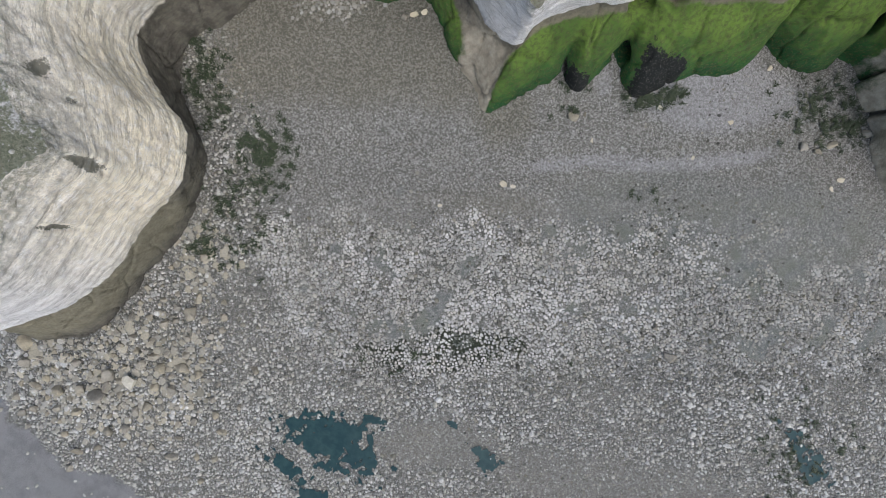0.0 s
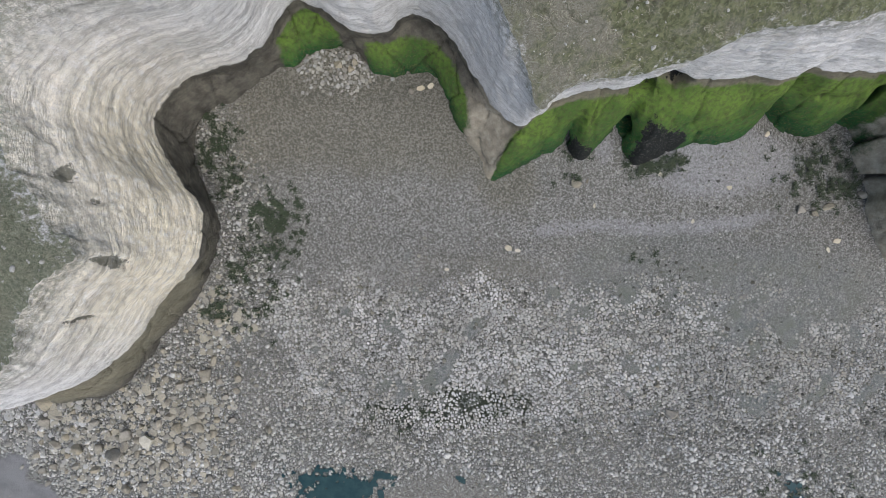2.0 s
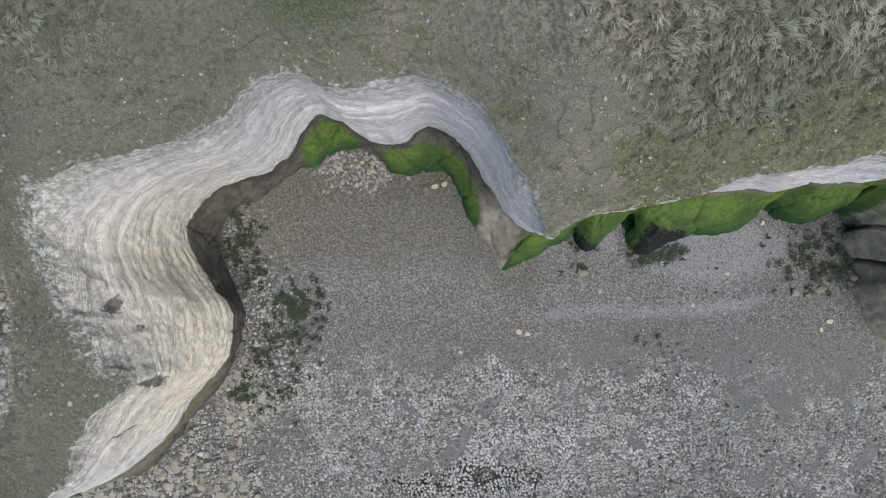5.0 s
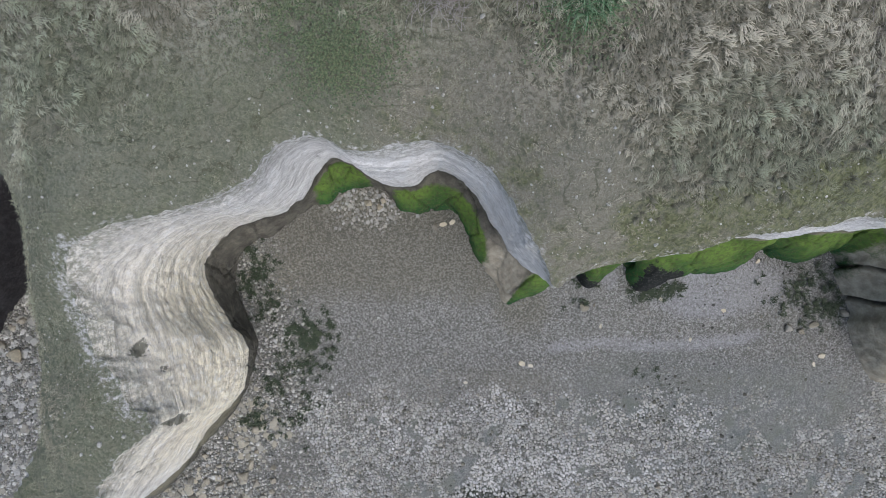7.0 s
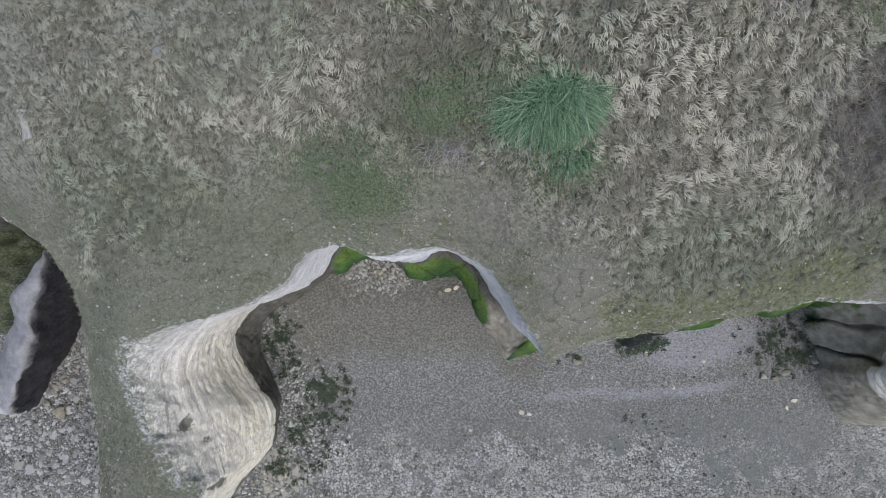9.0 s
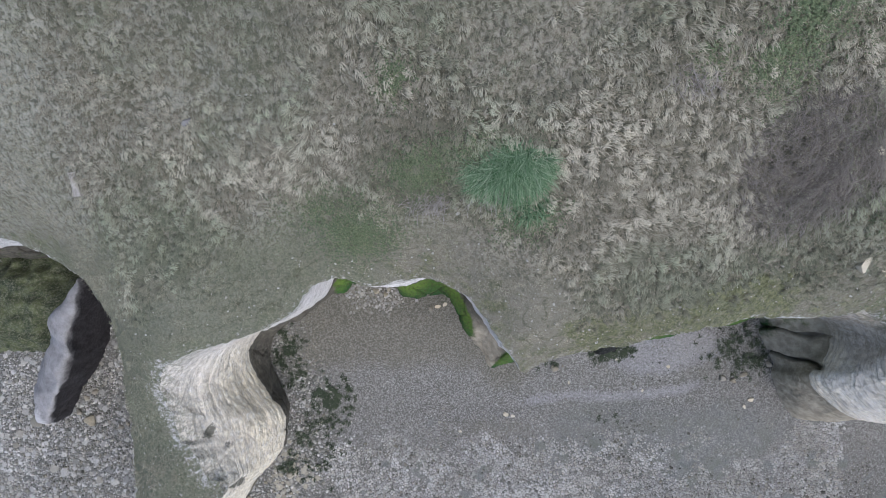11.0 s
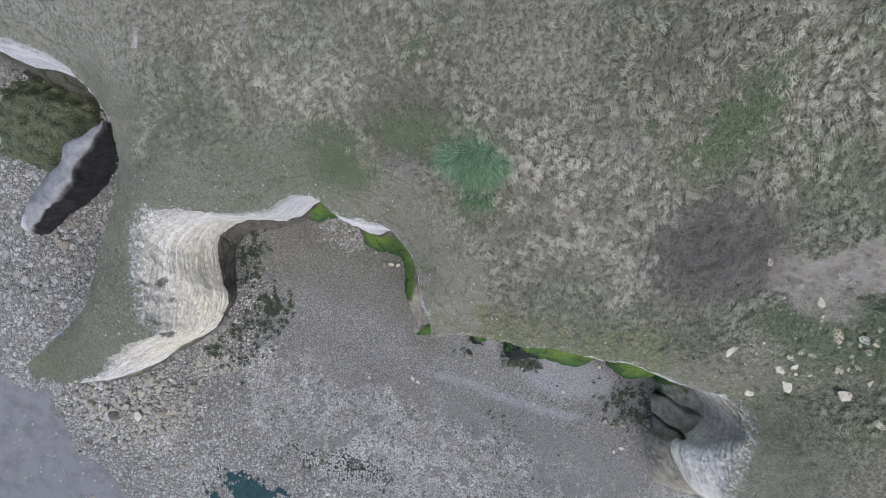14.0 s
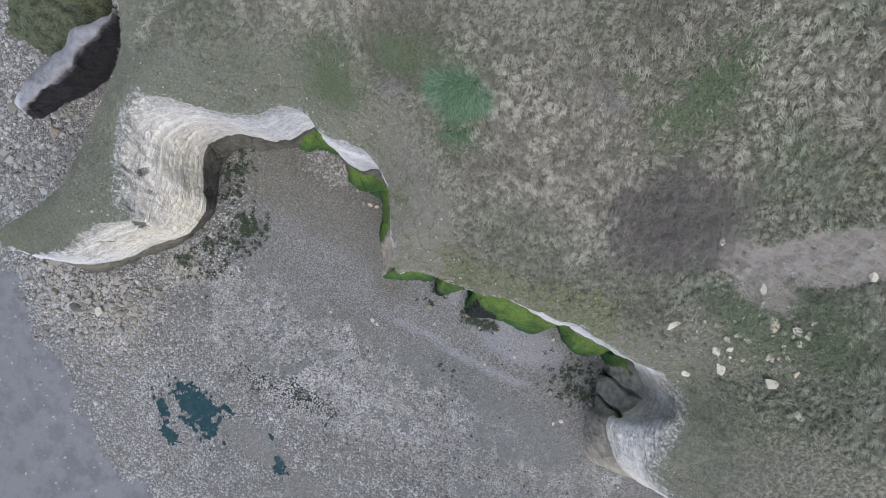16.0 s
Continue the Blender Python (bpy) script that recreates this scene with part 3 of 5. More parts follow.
# ---- cliff face ----
def build_cliff():
    line = spline(STATIONS, 13.0)
    keep = np.ones(len(line), bool)
    far = np.abs(line[:, 0]) > 30
    keep[far] = np.arange(far.sum()) % 12 == 0
    keep[[0, -1]] = True
    line = line[keep]
    foot, waist, rim, alga = line[:, 0:2], line[:, 2:5], line[:, 5:8], np.clip(line[:, 8], 0, 1)
    nu = len(line)
    ahead = np.gradient(rim[:, :2], axis=0)
    ahead /= np.linalg.norm(ahead, axis=1)[:, None] + 1e-9
    crumble = 0.20 * fbm(rim * 1.1, 4, 91) + 0.10 * fbm(rim * 4.5, 3, 92)
    crumble = crumble * (0.7 + 1.1 * smooth_step(-9.6, -10.6, rim[:, 0]) * smooth_step(9.4, 8.6, rim[:, 1]))
    crumble = np.c_[-ahead[:, 1], ahead[:, 0]] * (crumble * smooth_step(30, 24, np.abs(rim[:, 0])))[:, None]
    z0 = beach_height(foot[:, 0], foot[:, 1]) - 0.6
    rows, band, low, level = [], [], [], []
    lower, upper = 36, 104
    for k in range(lower + upper):
        if k < lower:
            s = k / lower
            out = (s ** (1.5 + 0.7 * alga))[:, None]
            xy = foot + (waist[:, :2] - foot) * out
            z = z0 + (waist[:, 2] - z0) * s
        else:
            s = (k - lower) / (upper - 1)
            xy = waist[:, :2] + (rim[:, :2] - waist[:, :2]) * s ** 1.5 + crumble * s ** 9
            z = waist[:, 2] + (rim[:, 2] - waist[:, 2]) * s
        rows.append(np.c_[xy, z])
        band.append(np.full(nu, k / (lower + upper - 1)))
        low.append(np.full(nu, 1.0 if k < lower else max(0.0, 1 - s * 6)))
        level.append(np.full(nu, min(1.0, k / lower)))
    grid = np.array(rows)
    du = np.gradient(grid, axis=1)
    dv = np.gradient(grid, axis=0)
    normal = np.cross(du, dv)
    normal /= np.linalg.norm(normal, axis=2)[..., None] + 1e-9
    p = grid.reshape(-1, 3)
    low, band, level = np.array(low).ravel(), np.array(band).ravel(), np.array(level).ravel()
    top = smooth_step(1.0, 0.9, band)
    d = 0.16 * fbm(p * 0.6, 3, 3)
    # beds: flat treads that weather back in small uneven steps
    lift = p[:, 2] + 0.22 * value_noise(p * 0.35, 8) + 0.05 * value_noise(p * 1.7, 9)
    sound = smooth_step(-0.45, 0.35, value_noise(p * 0.45, 13))
    for pitch, deep, seed in ((0.62, 0.10, 14), (0.27, 0.05, 15)):
        bed = lift / pitch
        step = np.floor(bed)
        hard = lattice(step.astype(np.int64), 0 * step.astype(np.int64), 0 * step.astype(np.int64), seed)
        d += deep * (1 - low) * (0.25 + sound) * (hard - 0.5) * smooth_step(0.0, 0.22, bed - step) * smooth_step(1.0, 0.88, bed - step)
    d += 0.09 * fbm(p * np.array([2.2, 2.2, 0.9]), 3, 21) + 0.06 * fbm(p * 5.5, 3, 31) + 0.09 * smooth_step(0.66, 0.95, band) * (1 - low) * fbm(p * 2.6, 4, 33)
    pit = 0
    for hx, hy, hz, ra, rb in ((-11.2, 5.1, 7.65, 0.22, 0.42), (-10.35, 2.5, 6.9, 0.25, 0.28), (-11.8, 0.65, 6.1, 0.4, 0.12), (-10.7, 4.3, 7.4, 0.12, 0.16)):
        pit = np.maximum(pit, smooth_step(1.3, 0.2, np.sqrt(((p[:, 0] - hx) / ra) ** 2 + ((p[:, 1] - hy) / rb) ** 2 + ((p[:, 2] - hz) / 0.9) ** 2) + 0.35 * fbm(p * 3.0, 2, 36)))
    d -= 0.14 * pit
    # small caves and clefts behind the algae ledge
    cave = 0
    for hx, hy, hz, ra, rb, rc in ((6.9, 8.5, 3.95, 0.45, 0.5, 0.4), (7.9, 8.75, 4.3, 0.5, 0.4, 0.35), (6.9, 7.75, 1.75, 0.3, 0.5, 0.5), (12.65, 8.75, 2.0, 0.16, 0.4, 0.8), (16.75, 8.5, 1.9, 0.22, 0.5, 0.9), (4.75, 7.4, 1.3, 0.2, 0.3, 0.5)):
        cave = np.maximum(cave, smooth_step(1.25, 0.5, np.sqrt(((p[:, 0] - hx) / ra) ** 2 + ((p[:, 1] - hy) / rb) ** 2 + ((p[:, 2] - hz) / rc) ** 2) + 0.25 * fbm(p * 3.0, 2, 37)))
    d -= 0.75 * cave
    near, second, tag = cells(p * np.array([0.55, 0.55, 0.5]) + 0.2 * np.c_[value_noise(p, 41), value_noise(p, 42), value_noise(p, 43)], 50)
    joint = smooth_step(0.045, 0.0, second - near)
    d += low * (1 - 0.75 * smooth_step(17.2, 17.8, p[:, 0])) * (0.22 * (0.45 - near) + 0.12 * (tag - 0.5) - 0.10 * joint)
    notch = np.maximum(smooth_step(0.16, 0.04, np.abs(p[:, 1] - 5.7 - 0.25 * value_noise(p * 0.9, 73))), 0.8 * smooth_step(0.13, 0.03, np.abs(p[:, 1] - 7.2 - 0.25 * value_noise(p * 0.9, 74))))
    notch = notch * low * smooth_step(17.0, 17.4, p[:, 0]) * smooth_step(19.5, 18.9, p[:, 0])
    d -= 0.3 * notch
    near2, second2, tag2 = cells(p * np.array([0.45, 0.45, 1.3]) + 3.0, 60)
    fissure = smooth_step(0.035, 0.0, second2 - near2) * (1 - low) * smooth_step(0.10, 0.30, value_noise(p * 0.4, 71))
    d -= 0.03 * fissure
    p = p + normal.reshape(-1, 3) * (d * (0.35 + 0.65 * top))[:, None]
    n = lower + upper
    i = (np.arange(n - 1)[:, None] * nu + np.arange(nu - 1)[None, :]).ravel()
    faces = np.c_[i, i + 1, i + nu + 1, i + nu]
    shade = smooth_step(-2.8, -0.9, p[:, 0]) * smooth_step(2.0, 1.2, p[:, 0]) * smooth_step(6.6, 7.6, p[:, 1])
    algae = np.tile(alga, n) * smooth_step(0.0, 0.5, low) * (0.15 + 0.85 * smooth_step(1.06, 0.84 - 0.28 * shade, level))
    base = np.tile(line[:, 0], n)
    wrack_and_shade = smooth_step(1.25, 0.7, np.abs(base - 8.4)) * smooth_step(0.78, 0.5, level + 0.12 * (base - 8.4))
    wrack_and_shade = np.maximum(wrack_and_shade, 0.8 * smooth_step(0.6, 0.2, np.abs(base - 5.3)) * smooth_step(0.6, 0.4, level))
    # no weed here: cave hollows are darkened as painted shade
    wrack_and_shade = np.maximum(wrack_and_shade, 0.75 * cave)
    east = smooth_step(17.3, 18.0, p[:, 0]) * smooth_step(9.0, 8.2, p[:, 1])
    joint = joint * (1 - 0.8 * east)
    low = low * (1 - 0.25 * east)
    east = np.maximum(east, 0.9 * smooth_step(0.2, 0.9, p[:, 0]) * smooth_step(2.6, 1.8, p[:, 0]) * smooth_step(9.3, 8.3, p[:, 1]))
    ochre = smooth_step(-9.6, -10.6, p[:, 0]) * smooth_step(4.6, 3.2, p[:, 1]) * smooth_step(0.2, 0.7, level)
    ochre = np.maximum(ochre, 0.75 * np.tile(alga, n) * smooth_step(0.72, 0.9, level) * smooth_step(1.5, 2.5, p[:, 0]))
    rubble = 0.8 * smooth_step(0.66, 0.9, band) * smooth_step(-9.3, -10.8, p[:, 0]) * smooth_step(9.6, 8.0, p[:, 1])
    rubble = np.maximum(rubble, 0.8 * smooth_step(0.75, 0.95, band))
    me = quick_mesh("cliff", p, faces, True, low=low, level=level, algae=algae, wrack_and_shade=wrack_and_shade, pit=pit, ochre=ochre, rubble=rubble, tan=smooth_step(17.2, 18.2, p[:, 0]) * smooth_step(6.0, 7.4, p[:, 1] + 0.5 * value_noise(p * 0.8, 44)),
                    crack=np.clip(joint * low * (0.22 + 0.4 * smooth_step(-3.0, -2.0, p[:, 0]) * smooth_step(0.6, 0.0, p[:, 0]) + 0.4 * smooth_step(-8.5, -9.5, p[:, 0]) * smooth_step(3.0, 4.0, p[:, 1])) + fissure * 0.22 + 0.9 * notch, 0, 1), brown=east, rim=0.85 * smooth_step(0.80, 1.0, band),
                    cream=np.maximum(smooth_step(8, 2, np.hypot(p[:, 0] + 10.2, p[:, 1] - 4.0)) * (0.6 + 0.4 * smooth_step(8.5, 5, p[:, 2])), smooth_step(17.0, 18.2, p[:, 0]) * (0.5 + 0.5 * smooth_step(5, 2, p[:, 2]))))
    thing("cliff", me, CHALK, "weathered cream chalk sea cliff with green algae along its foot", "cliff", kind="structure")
    return p.reshape(n, nu, 3), foot


CLIFF, FOOT = build_cliff()
RIM = CLIFF[-1]
RIM_LINE = RIM[(np.abs(RIM[:, 0]) < 32)][::2, :2]
LAND = np.vstack([FOOT[::2], [[95, 60], [-90, 60]]])
TOP_LAND = np.vstack([RIM[:, :2], [[96, 140], [-91, 140]]])


# ---- grassed slope above the cliff ----
def rough_mask(x, y, edge):
    n1 = plane_noise(x, y, 0.25, 3, 400)
    east = smooth_step(3.0, 6.0, x + 2 * n1) * smooth_step(0.6, 2.0, edge)
    north = smooth_step(2.0, 4.0, edge + 1.5 * n1) * smooth_step(-15.5, -12, x)
    smooth = smooth_step(14.8, 17.2, y + 1.6 * n1) * smooth_step(-1.0, -4.0, x + 2 * n1)
    worn = smooth_step(1.1, 0.7, np.hypot((x - 1.8) / 2.6, (y - 18.8) / 1.9) + 0.5 * n1)
    return np.maximum(east, north) * (1 - 0.5 * smooth) * (1 - 0.8 * worn)


def turf_masks(x, y):
    edge = gap_to(x, y, RIM_LINE)
    n1 = plane_noise(x, y, 0.45, 4, 90)
    bare = smooth_step(2.8, 0.6, edge + 1.6 * n1) * 0.85
    bare = np.maximum(bare, smooth_step(2.6, 1.0, np.hypot((x - 2.6) / 1.1, y - 9.3) + 0.9 * n1))
    bare = np.maximum(bare, 0.35 * smooth_step(3.0, 1.6, np.hypot((x - 21.5) / 1.2, (y - 6.5) / 1.2) + 0.9 * n1))
    soil = smooth_step(1.25, 0.7, np.hypot((x - 15.6) / 2.0, (y - 15.3) / 0.9) + 0.35 * n1)
    soil = np.maximum(soil, smooth_step(1.2, 0.7, np.hypot((x - 18.0) / 2.3, (y - 16.6 - 0.55 * (x - 18)) / 1.5) + 0.35 * n1))
    soil = np.maximum(soil, 0.8 * smooth_step(1.3, 0.6, np.hypot((x - 17.4) / 1.8, (y - 14.6) / 0.8) + 0.35 * n1))
    moss = smooth_step(2.6, 0.6, edge + 1.3 * n1) * 0.5
    moss = np.maximum(moss, 0.65 * smooth_step(1.3, 0.5, np.hypot((x - 4.8) / 1.6, (y - 9.2) / 0.7)))
    moss = np.maximum(moss, 0.64 * smooth_step(2.6, 1.4, edge + 1.0 * n1) * smooth_step(3.0, 5.0, x) * smooth_step(16.0, 13.0, x))
    moss = np.maximum(moss, 0.5 * smooth_step(-14.2, -15.2, x + 0.5 * n1) * smooth_step(9, 3, y))
    moss = np.maximum(moss, 0.85 * smooth_step(2.4, 1.2, np.hypot(x + 16, y + 0.8) + 0.6 * n1))
    moss = np.maximum(moss, 0.50 * smooth_step(1.2, 0.7, np.hypot((x - 15.8) / 3.4, (y - 18.9) / 2.0) + 0.3 * n1))
    moss = np.maximum(moss, 0.46 * smooth_step(1.2, 0.7, np.hypot((x - 20.5) / 3.6, (y - 11.0) / 5.0) + 0.3 * n1))
    chalk = 0.44 * smooth_step(0.8, 0.05, edge)
    chalk = np.maximum(chalk, 0.52 * smooth_step(1.7, 0.0, edge) * smooth_step(-9.8, -11.2, x) * smooth_step(1.5, 3.0, y) * smooth_step(9.5, 8.6, y))
    chalk = np.maximum(chalk, 0.50 * smooth_step(1.8, 0.1, edge) * smooth_step(17.0, 18.5, x))
    litter = smooth_step(1.15, 0.6, np.hypot((x - 12.1) / 3.0, (y - 15.0) / 2.5) + 0.45 * n1)
    return bare, moss, soil, litter, chalk * smooth_step(-14.0, -13.2, np.where(y < 11, x, -12))


def tussocks(x, y):
    """Uneven clumps of grass: how far inside its clump a place lies, and a number for the clump."""
    u, v = x * 3.5 + y * 1.0, y * 2.8 - x * 0.7
    near, second, tag = cells(np.c_[u + 0.9 * plane_noise(x, y, 0.9, 3, 460), v + 0.9 * plane_noise(x, y, 0.9, 3, 461), 0 * x + 0.5], 470)
    return smooth_step(0.0, 0.42, second - near), tag


def relief(x, y, edge):
    away = smooth_step(0, 1.2, edge)
    dome, tag = tussocks(x, y)
    return away * (0.22 * plane_noise(x, y, 0.5, 3, 7) + 0.16 * plane_noise(x, y, 1.3, 3, 8) + 0.17 * rough_mask(x, y, edge) * dome * (0.4 + tag))


def build_slope():
    rng = np.random.default_rng(4)
    pts = []
    for step, x0, x1, y0, y1 in ((0.2, -20, 23, -3, 22), (0.6, -30, 34, -6, 32), (4.0, -90, 95, -14, 140)):
        gx, gy = np.meshgrid(np.arange(x0, x1, step), np.arange(y0, y1, step))
        gx, gy = (g.ravel() + rng.uniform(-0.3, 0.3, g.size) * step for g in (gx, gy))
        ok = inside(gx, gy, TOP_LAND)
        if step > 0.5:
            ok &= ~((gx > -20.3) & (gx < 23.3) & (gy < 22.3) & (gy > -3.3))
        if step > 1:
            ok &= ~((gx > -31) & (gx < 35) & (gy < 33) & (gy > -7))
        gx, gy = gx[ok], gy[ok]
        ok = gap_to(gx, gy, RIM[:, :2]) > 0.25 * step + 0.05
        pts.append(np.c_[gx[ok], gy[ok]])
    inner = np.vstack(pts)
    outer = np.array([[96, 140], [-91, 140]], float)
    nr = len(RIM)
    every = [Vector(v) for v in np.vstack([RIM[:, :2], outer, inner])]
    loop = nr + 2
    edges = [(i, (i + 1) % loop) for i in range(loop)]
    from mathutils.geometry import delaunay_2d_cdt
    v2, _, tris, src, _, _ = delaunay_2d_cdt(every, edges, [list(range(loop))], 1, 1e-5)
    xy = np.array([tuple(v) for v in v2])
    z = slope_height(xy[:, 0], xy[:, 1])
    edge = np.ones(len(xy))
    for k, s in enumerate(src):
        if s and s[0] < nr:
            z[k] = RIM[s[0], 2]
            edge[k] = 0
    gap = gap_to(xy[:, 0], xy[:, 1], RIM_LINE)
    z = z + edge * relief(xy[:, 0], xy[:, 1], gap)
    wide = smooth_step(26, 60, np.hypot(xy[:, 0], xy[:, 1] - 8))
    z = np.where(edge > 0, z * (1 - wide) + wide * 18, z)
    bare, moss, soil, litter, chalk = turf_masks(xy[:, 0], xy[:, 1])
    me = quick_mesh("headland", np.c_[xy, z], np.array([t for t in tris if len(t) == 3]), True, bare=bare, moss=moss, soil=soil, litter=litter, chalk=chalk, rough=rough_mask(xy[:, 0], xy[:, 1], gap), edge=gap,
                    lawn=np.maximum(0.85 * smooth_step(-2.0, -4.5, xy[:, 0]) * smooth_step(14.5, 12.5, xy[:, 1]), np.maximum(smooth_step(-9.8, -11.2, xy[:, 0]) * smooth_step(10.5, 8.5, xy[:, 1]) * (1 - 0.8 * smooth_step(-14.2, -15.6, xy[:, 0]) * smooth_step(2.5, 0.5, xy[:, 1])), 0.7 * smooth_step(2.0, 0.8, np.hypot((xy[:, 0] - 21.2) / 1.2, (xy[:, 1] - 6.0) / 1.6)))), pale=smooth_step(-3, -11, xy[:, 0] - 0.25 * (xy[:, 1] - 12)) * (0.25 + 0.75 * smooth_step(6, 11, xy[:, 1])))
    thing("headland", me, TURF, "steep headland slope of dry olive grass and bare soil", "slope", kind="structure")
    return xy, z


SLOPE_XY, SLOPE_Z = build_slope()


def turf_height(x, y):
    """The height of the slope's mesh near a place."""
    x, y = np.asarray(x, float), np.asarray(y, float)
    shape = x.shape
    x, y = x.ravel(), y.ravel()
    return (slope_height(x, y) + relief(x, y, gap_to(x, y, RIM_LINE))).reshape(shape)


# ---- beach ----
# tide pools: x, y, half length, half width, turn, how shallow
POOLS = [
    (-5.1, -8.5, 2.4, 1.15, -22, 0.0), (-7.2, -9.7, 1.5, 0.40, -38, 0.05), (-5.9, -11.2, 1.0, 0.4, -25, 0.05), (1.8, -9.4, 0.75, 0.40, -45, 0.0),
    (16.2, -9.2, 2.2, 0.7, -52, 0.3), (-3.2, -7.6, 0.8, 0.14, -5, 0.05), (0.3, -7.7, 0.45, 0.2, -20, 0.05),
]


def pool_depth(x, y, k):
    cx, cy, rx, ry, turn, shallow = POOLS[k]
    c, d = math.cos(radians(turn)), math.sin(radians(turn))
    u, v = c * (x - cx) + d * (y - cy), -d * (x - cx) + c * (y - cy)
    wedge = ry * (1 + 0.35 * np.clip(u / rx, -1, 1))
    return 1.0 - np.hypot(u / rx, v / wedge) + 0.35 * plane_noise(x, y, 0.9, 2, 300 + k) + 1.15 * plane_noise(x, y, 3.6, 4, 310) - shallow - 0.12


def in_pool(x, y):
    wet = np.zeros(np.shape(x), bool)
    for k in range(len(POOLS)):
        wet |= pool_depth(x, y, k) > 0.0
    return wet


def beach_masks(x, y):
    n1, n2 = plane_noise(x, y, 0.35, 4, 120), plane_noise(x, y, 1.0, 4, 130)
    cove = smooth_step(4.6, 6.8, y + 0.8 * n1) * smooth_step(-10.5, -8.0, x) * smooth_step(4.5, 1.5, x)
    shelf = 0.7 * smooth_step(1.0, 0.4, np.hypot((x - 4.0) / 5.5, (y - 1.9) / 0.75) + 0.4 * n1)
    bar = smooth_step(1.0, 0.5, np.hypot((x + 1.0) / 3.6, (y + 8.8) / 1.5) + 0.5 * n1)
    sand = np.clip(np.maximum(np.maximum(0.15 + 0.6 * cove + 0.5 * n1, bar), np.maximum(shelf, 0.75 * smooth_step(1.1, 0.6, np.hypot((x - 8.0) / 7.5, (y + 9.6 + 0.12 * x) / 1.5) + 0.5 * n1))), 0, 1)
    middle = smooth_step(-6.6, -4.0, y + 1.2 * n1) * smooth_step(3.6, -0.5, y + 1.6 * n1) * smooth_step(-9.5, -6.0, x + 2 * n1)
    slab = smooth_step(0.16, 0.32, n2 - 0.5 * (1 - middle))
    slab = np.maximum(slab, 0.4 * smooth_step(3.4, 2.2, np.hypot((x - 9.0) / 1.5, (y - 1.6) / 0.7) + n2))
    slab = np.maximum(slab, 0.55 * smooth_step(1.2, 0.6, np.hypot((x - 14.5) / 5.5, (y - 0.6) / 2.4) + 0.35 * n1))
    rust = 0.85 * smooth_step(2.3, 0.5, np.hypot((x - 2.4) / 1.1, y - 5.6) + 0.6 * n1)
    rust = np.maximum(rust, 0.75 * smooth_step(1.4, 0.4, np.hypot((x - 0.7) / 0.7, (y - 7.0) / 1.6) + 0.4 * n1))
    rust = np.maximum(rust, 0.55 * smooth_step(1.6, 0.3, np.hypot((x - 1.5) / 4.5, (y - 2.0) / 0.9) + 0.4 * n1))
    rust = np.maximum(rust, 0.85 * cove)
    # bands at (0.3, -4.4) and (-14.6, -5.2) only darken gaps between stones
    weed_and_shade = 0
    # patch at (-24.5, 13.0) paints the shade at the foot of the cliff
    for cx, cy, rx, ry, top in ((-7.5, 4.1, 0.9, 0.8, 0.30), (-8.8, 1.6, 1.2, 1.6, 0.34), (-10.0, 7.2, 0.8, 1.3, 0.38),
                                (-9.3, 6.2, 0.5, 1.0, 0.5), (16.7, 5.7, 1.6, 1.1, 0.36), (8.2, 2.4, 0.25, 0.2, 0.35), (0.3, -4.4, 4.4, 1.2, 0.62), (-14.6, -5.2, 4.6, 2.8, 0.36), (-24.5, 13.0, 5.0, 1.2, 0.9), (-21.5, 1.0, 3.5, 5.0, 0.36)):
        weed_and_shade = np.maximum(weed_and_shade, top * smooth_step(1.4, 0.5, np.hypot((x - cx) / rx, (y - cy) / ry) + 0.5 * n2) * (1 + 0.9 * plane_noise(x, y, 2.6, 2, 135)))
    shore = y + 10.3 + 0.55 * np.clip(x + 15, 0, 20) + 2.2 * n1 + 0.8 * n2 - 4.0 * smooth_step(-16.5, -21.5, x)
    flats = smooth_step(1.2, -1.8, shore) * smooth_step(4, -3, x)
    upper = smooth_step(0.6, 2.4, y + 1.0 * n1) * smooth_step(-9.0, -6.5, x)
    upper = np.maximum(upper, smooth_step(9, 13, x + 2 * n1) * smooth_step(-2.5, 0.5, y + n1))
    pale = 0.62 * smooth_step(1.2, 0.5, np.hypot((x - 12.0) / 5.0, (y - 6.2) / 1.7) + 0.35 * n1)
    pale = np.maximum(pale, 0.6 * smooth_step(0.7, 0.1, np.abs(y - 3.6 - 0.03 * (x - 6) - 0.45 * n1)) * smooth_step(2.0, 4.5, x) * smooth_step(16, 13, x))
    pale = np.maximum(pale, 0.6 * smooth_step(1.0, 0.4, np.hypot((x - 6.5) / 0.6, (y - 7.0) / 1.2)))
    return sand, slab, rust, weed_and_shade, flats, middle, upper, pale


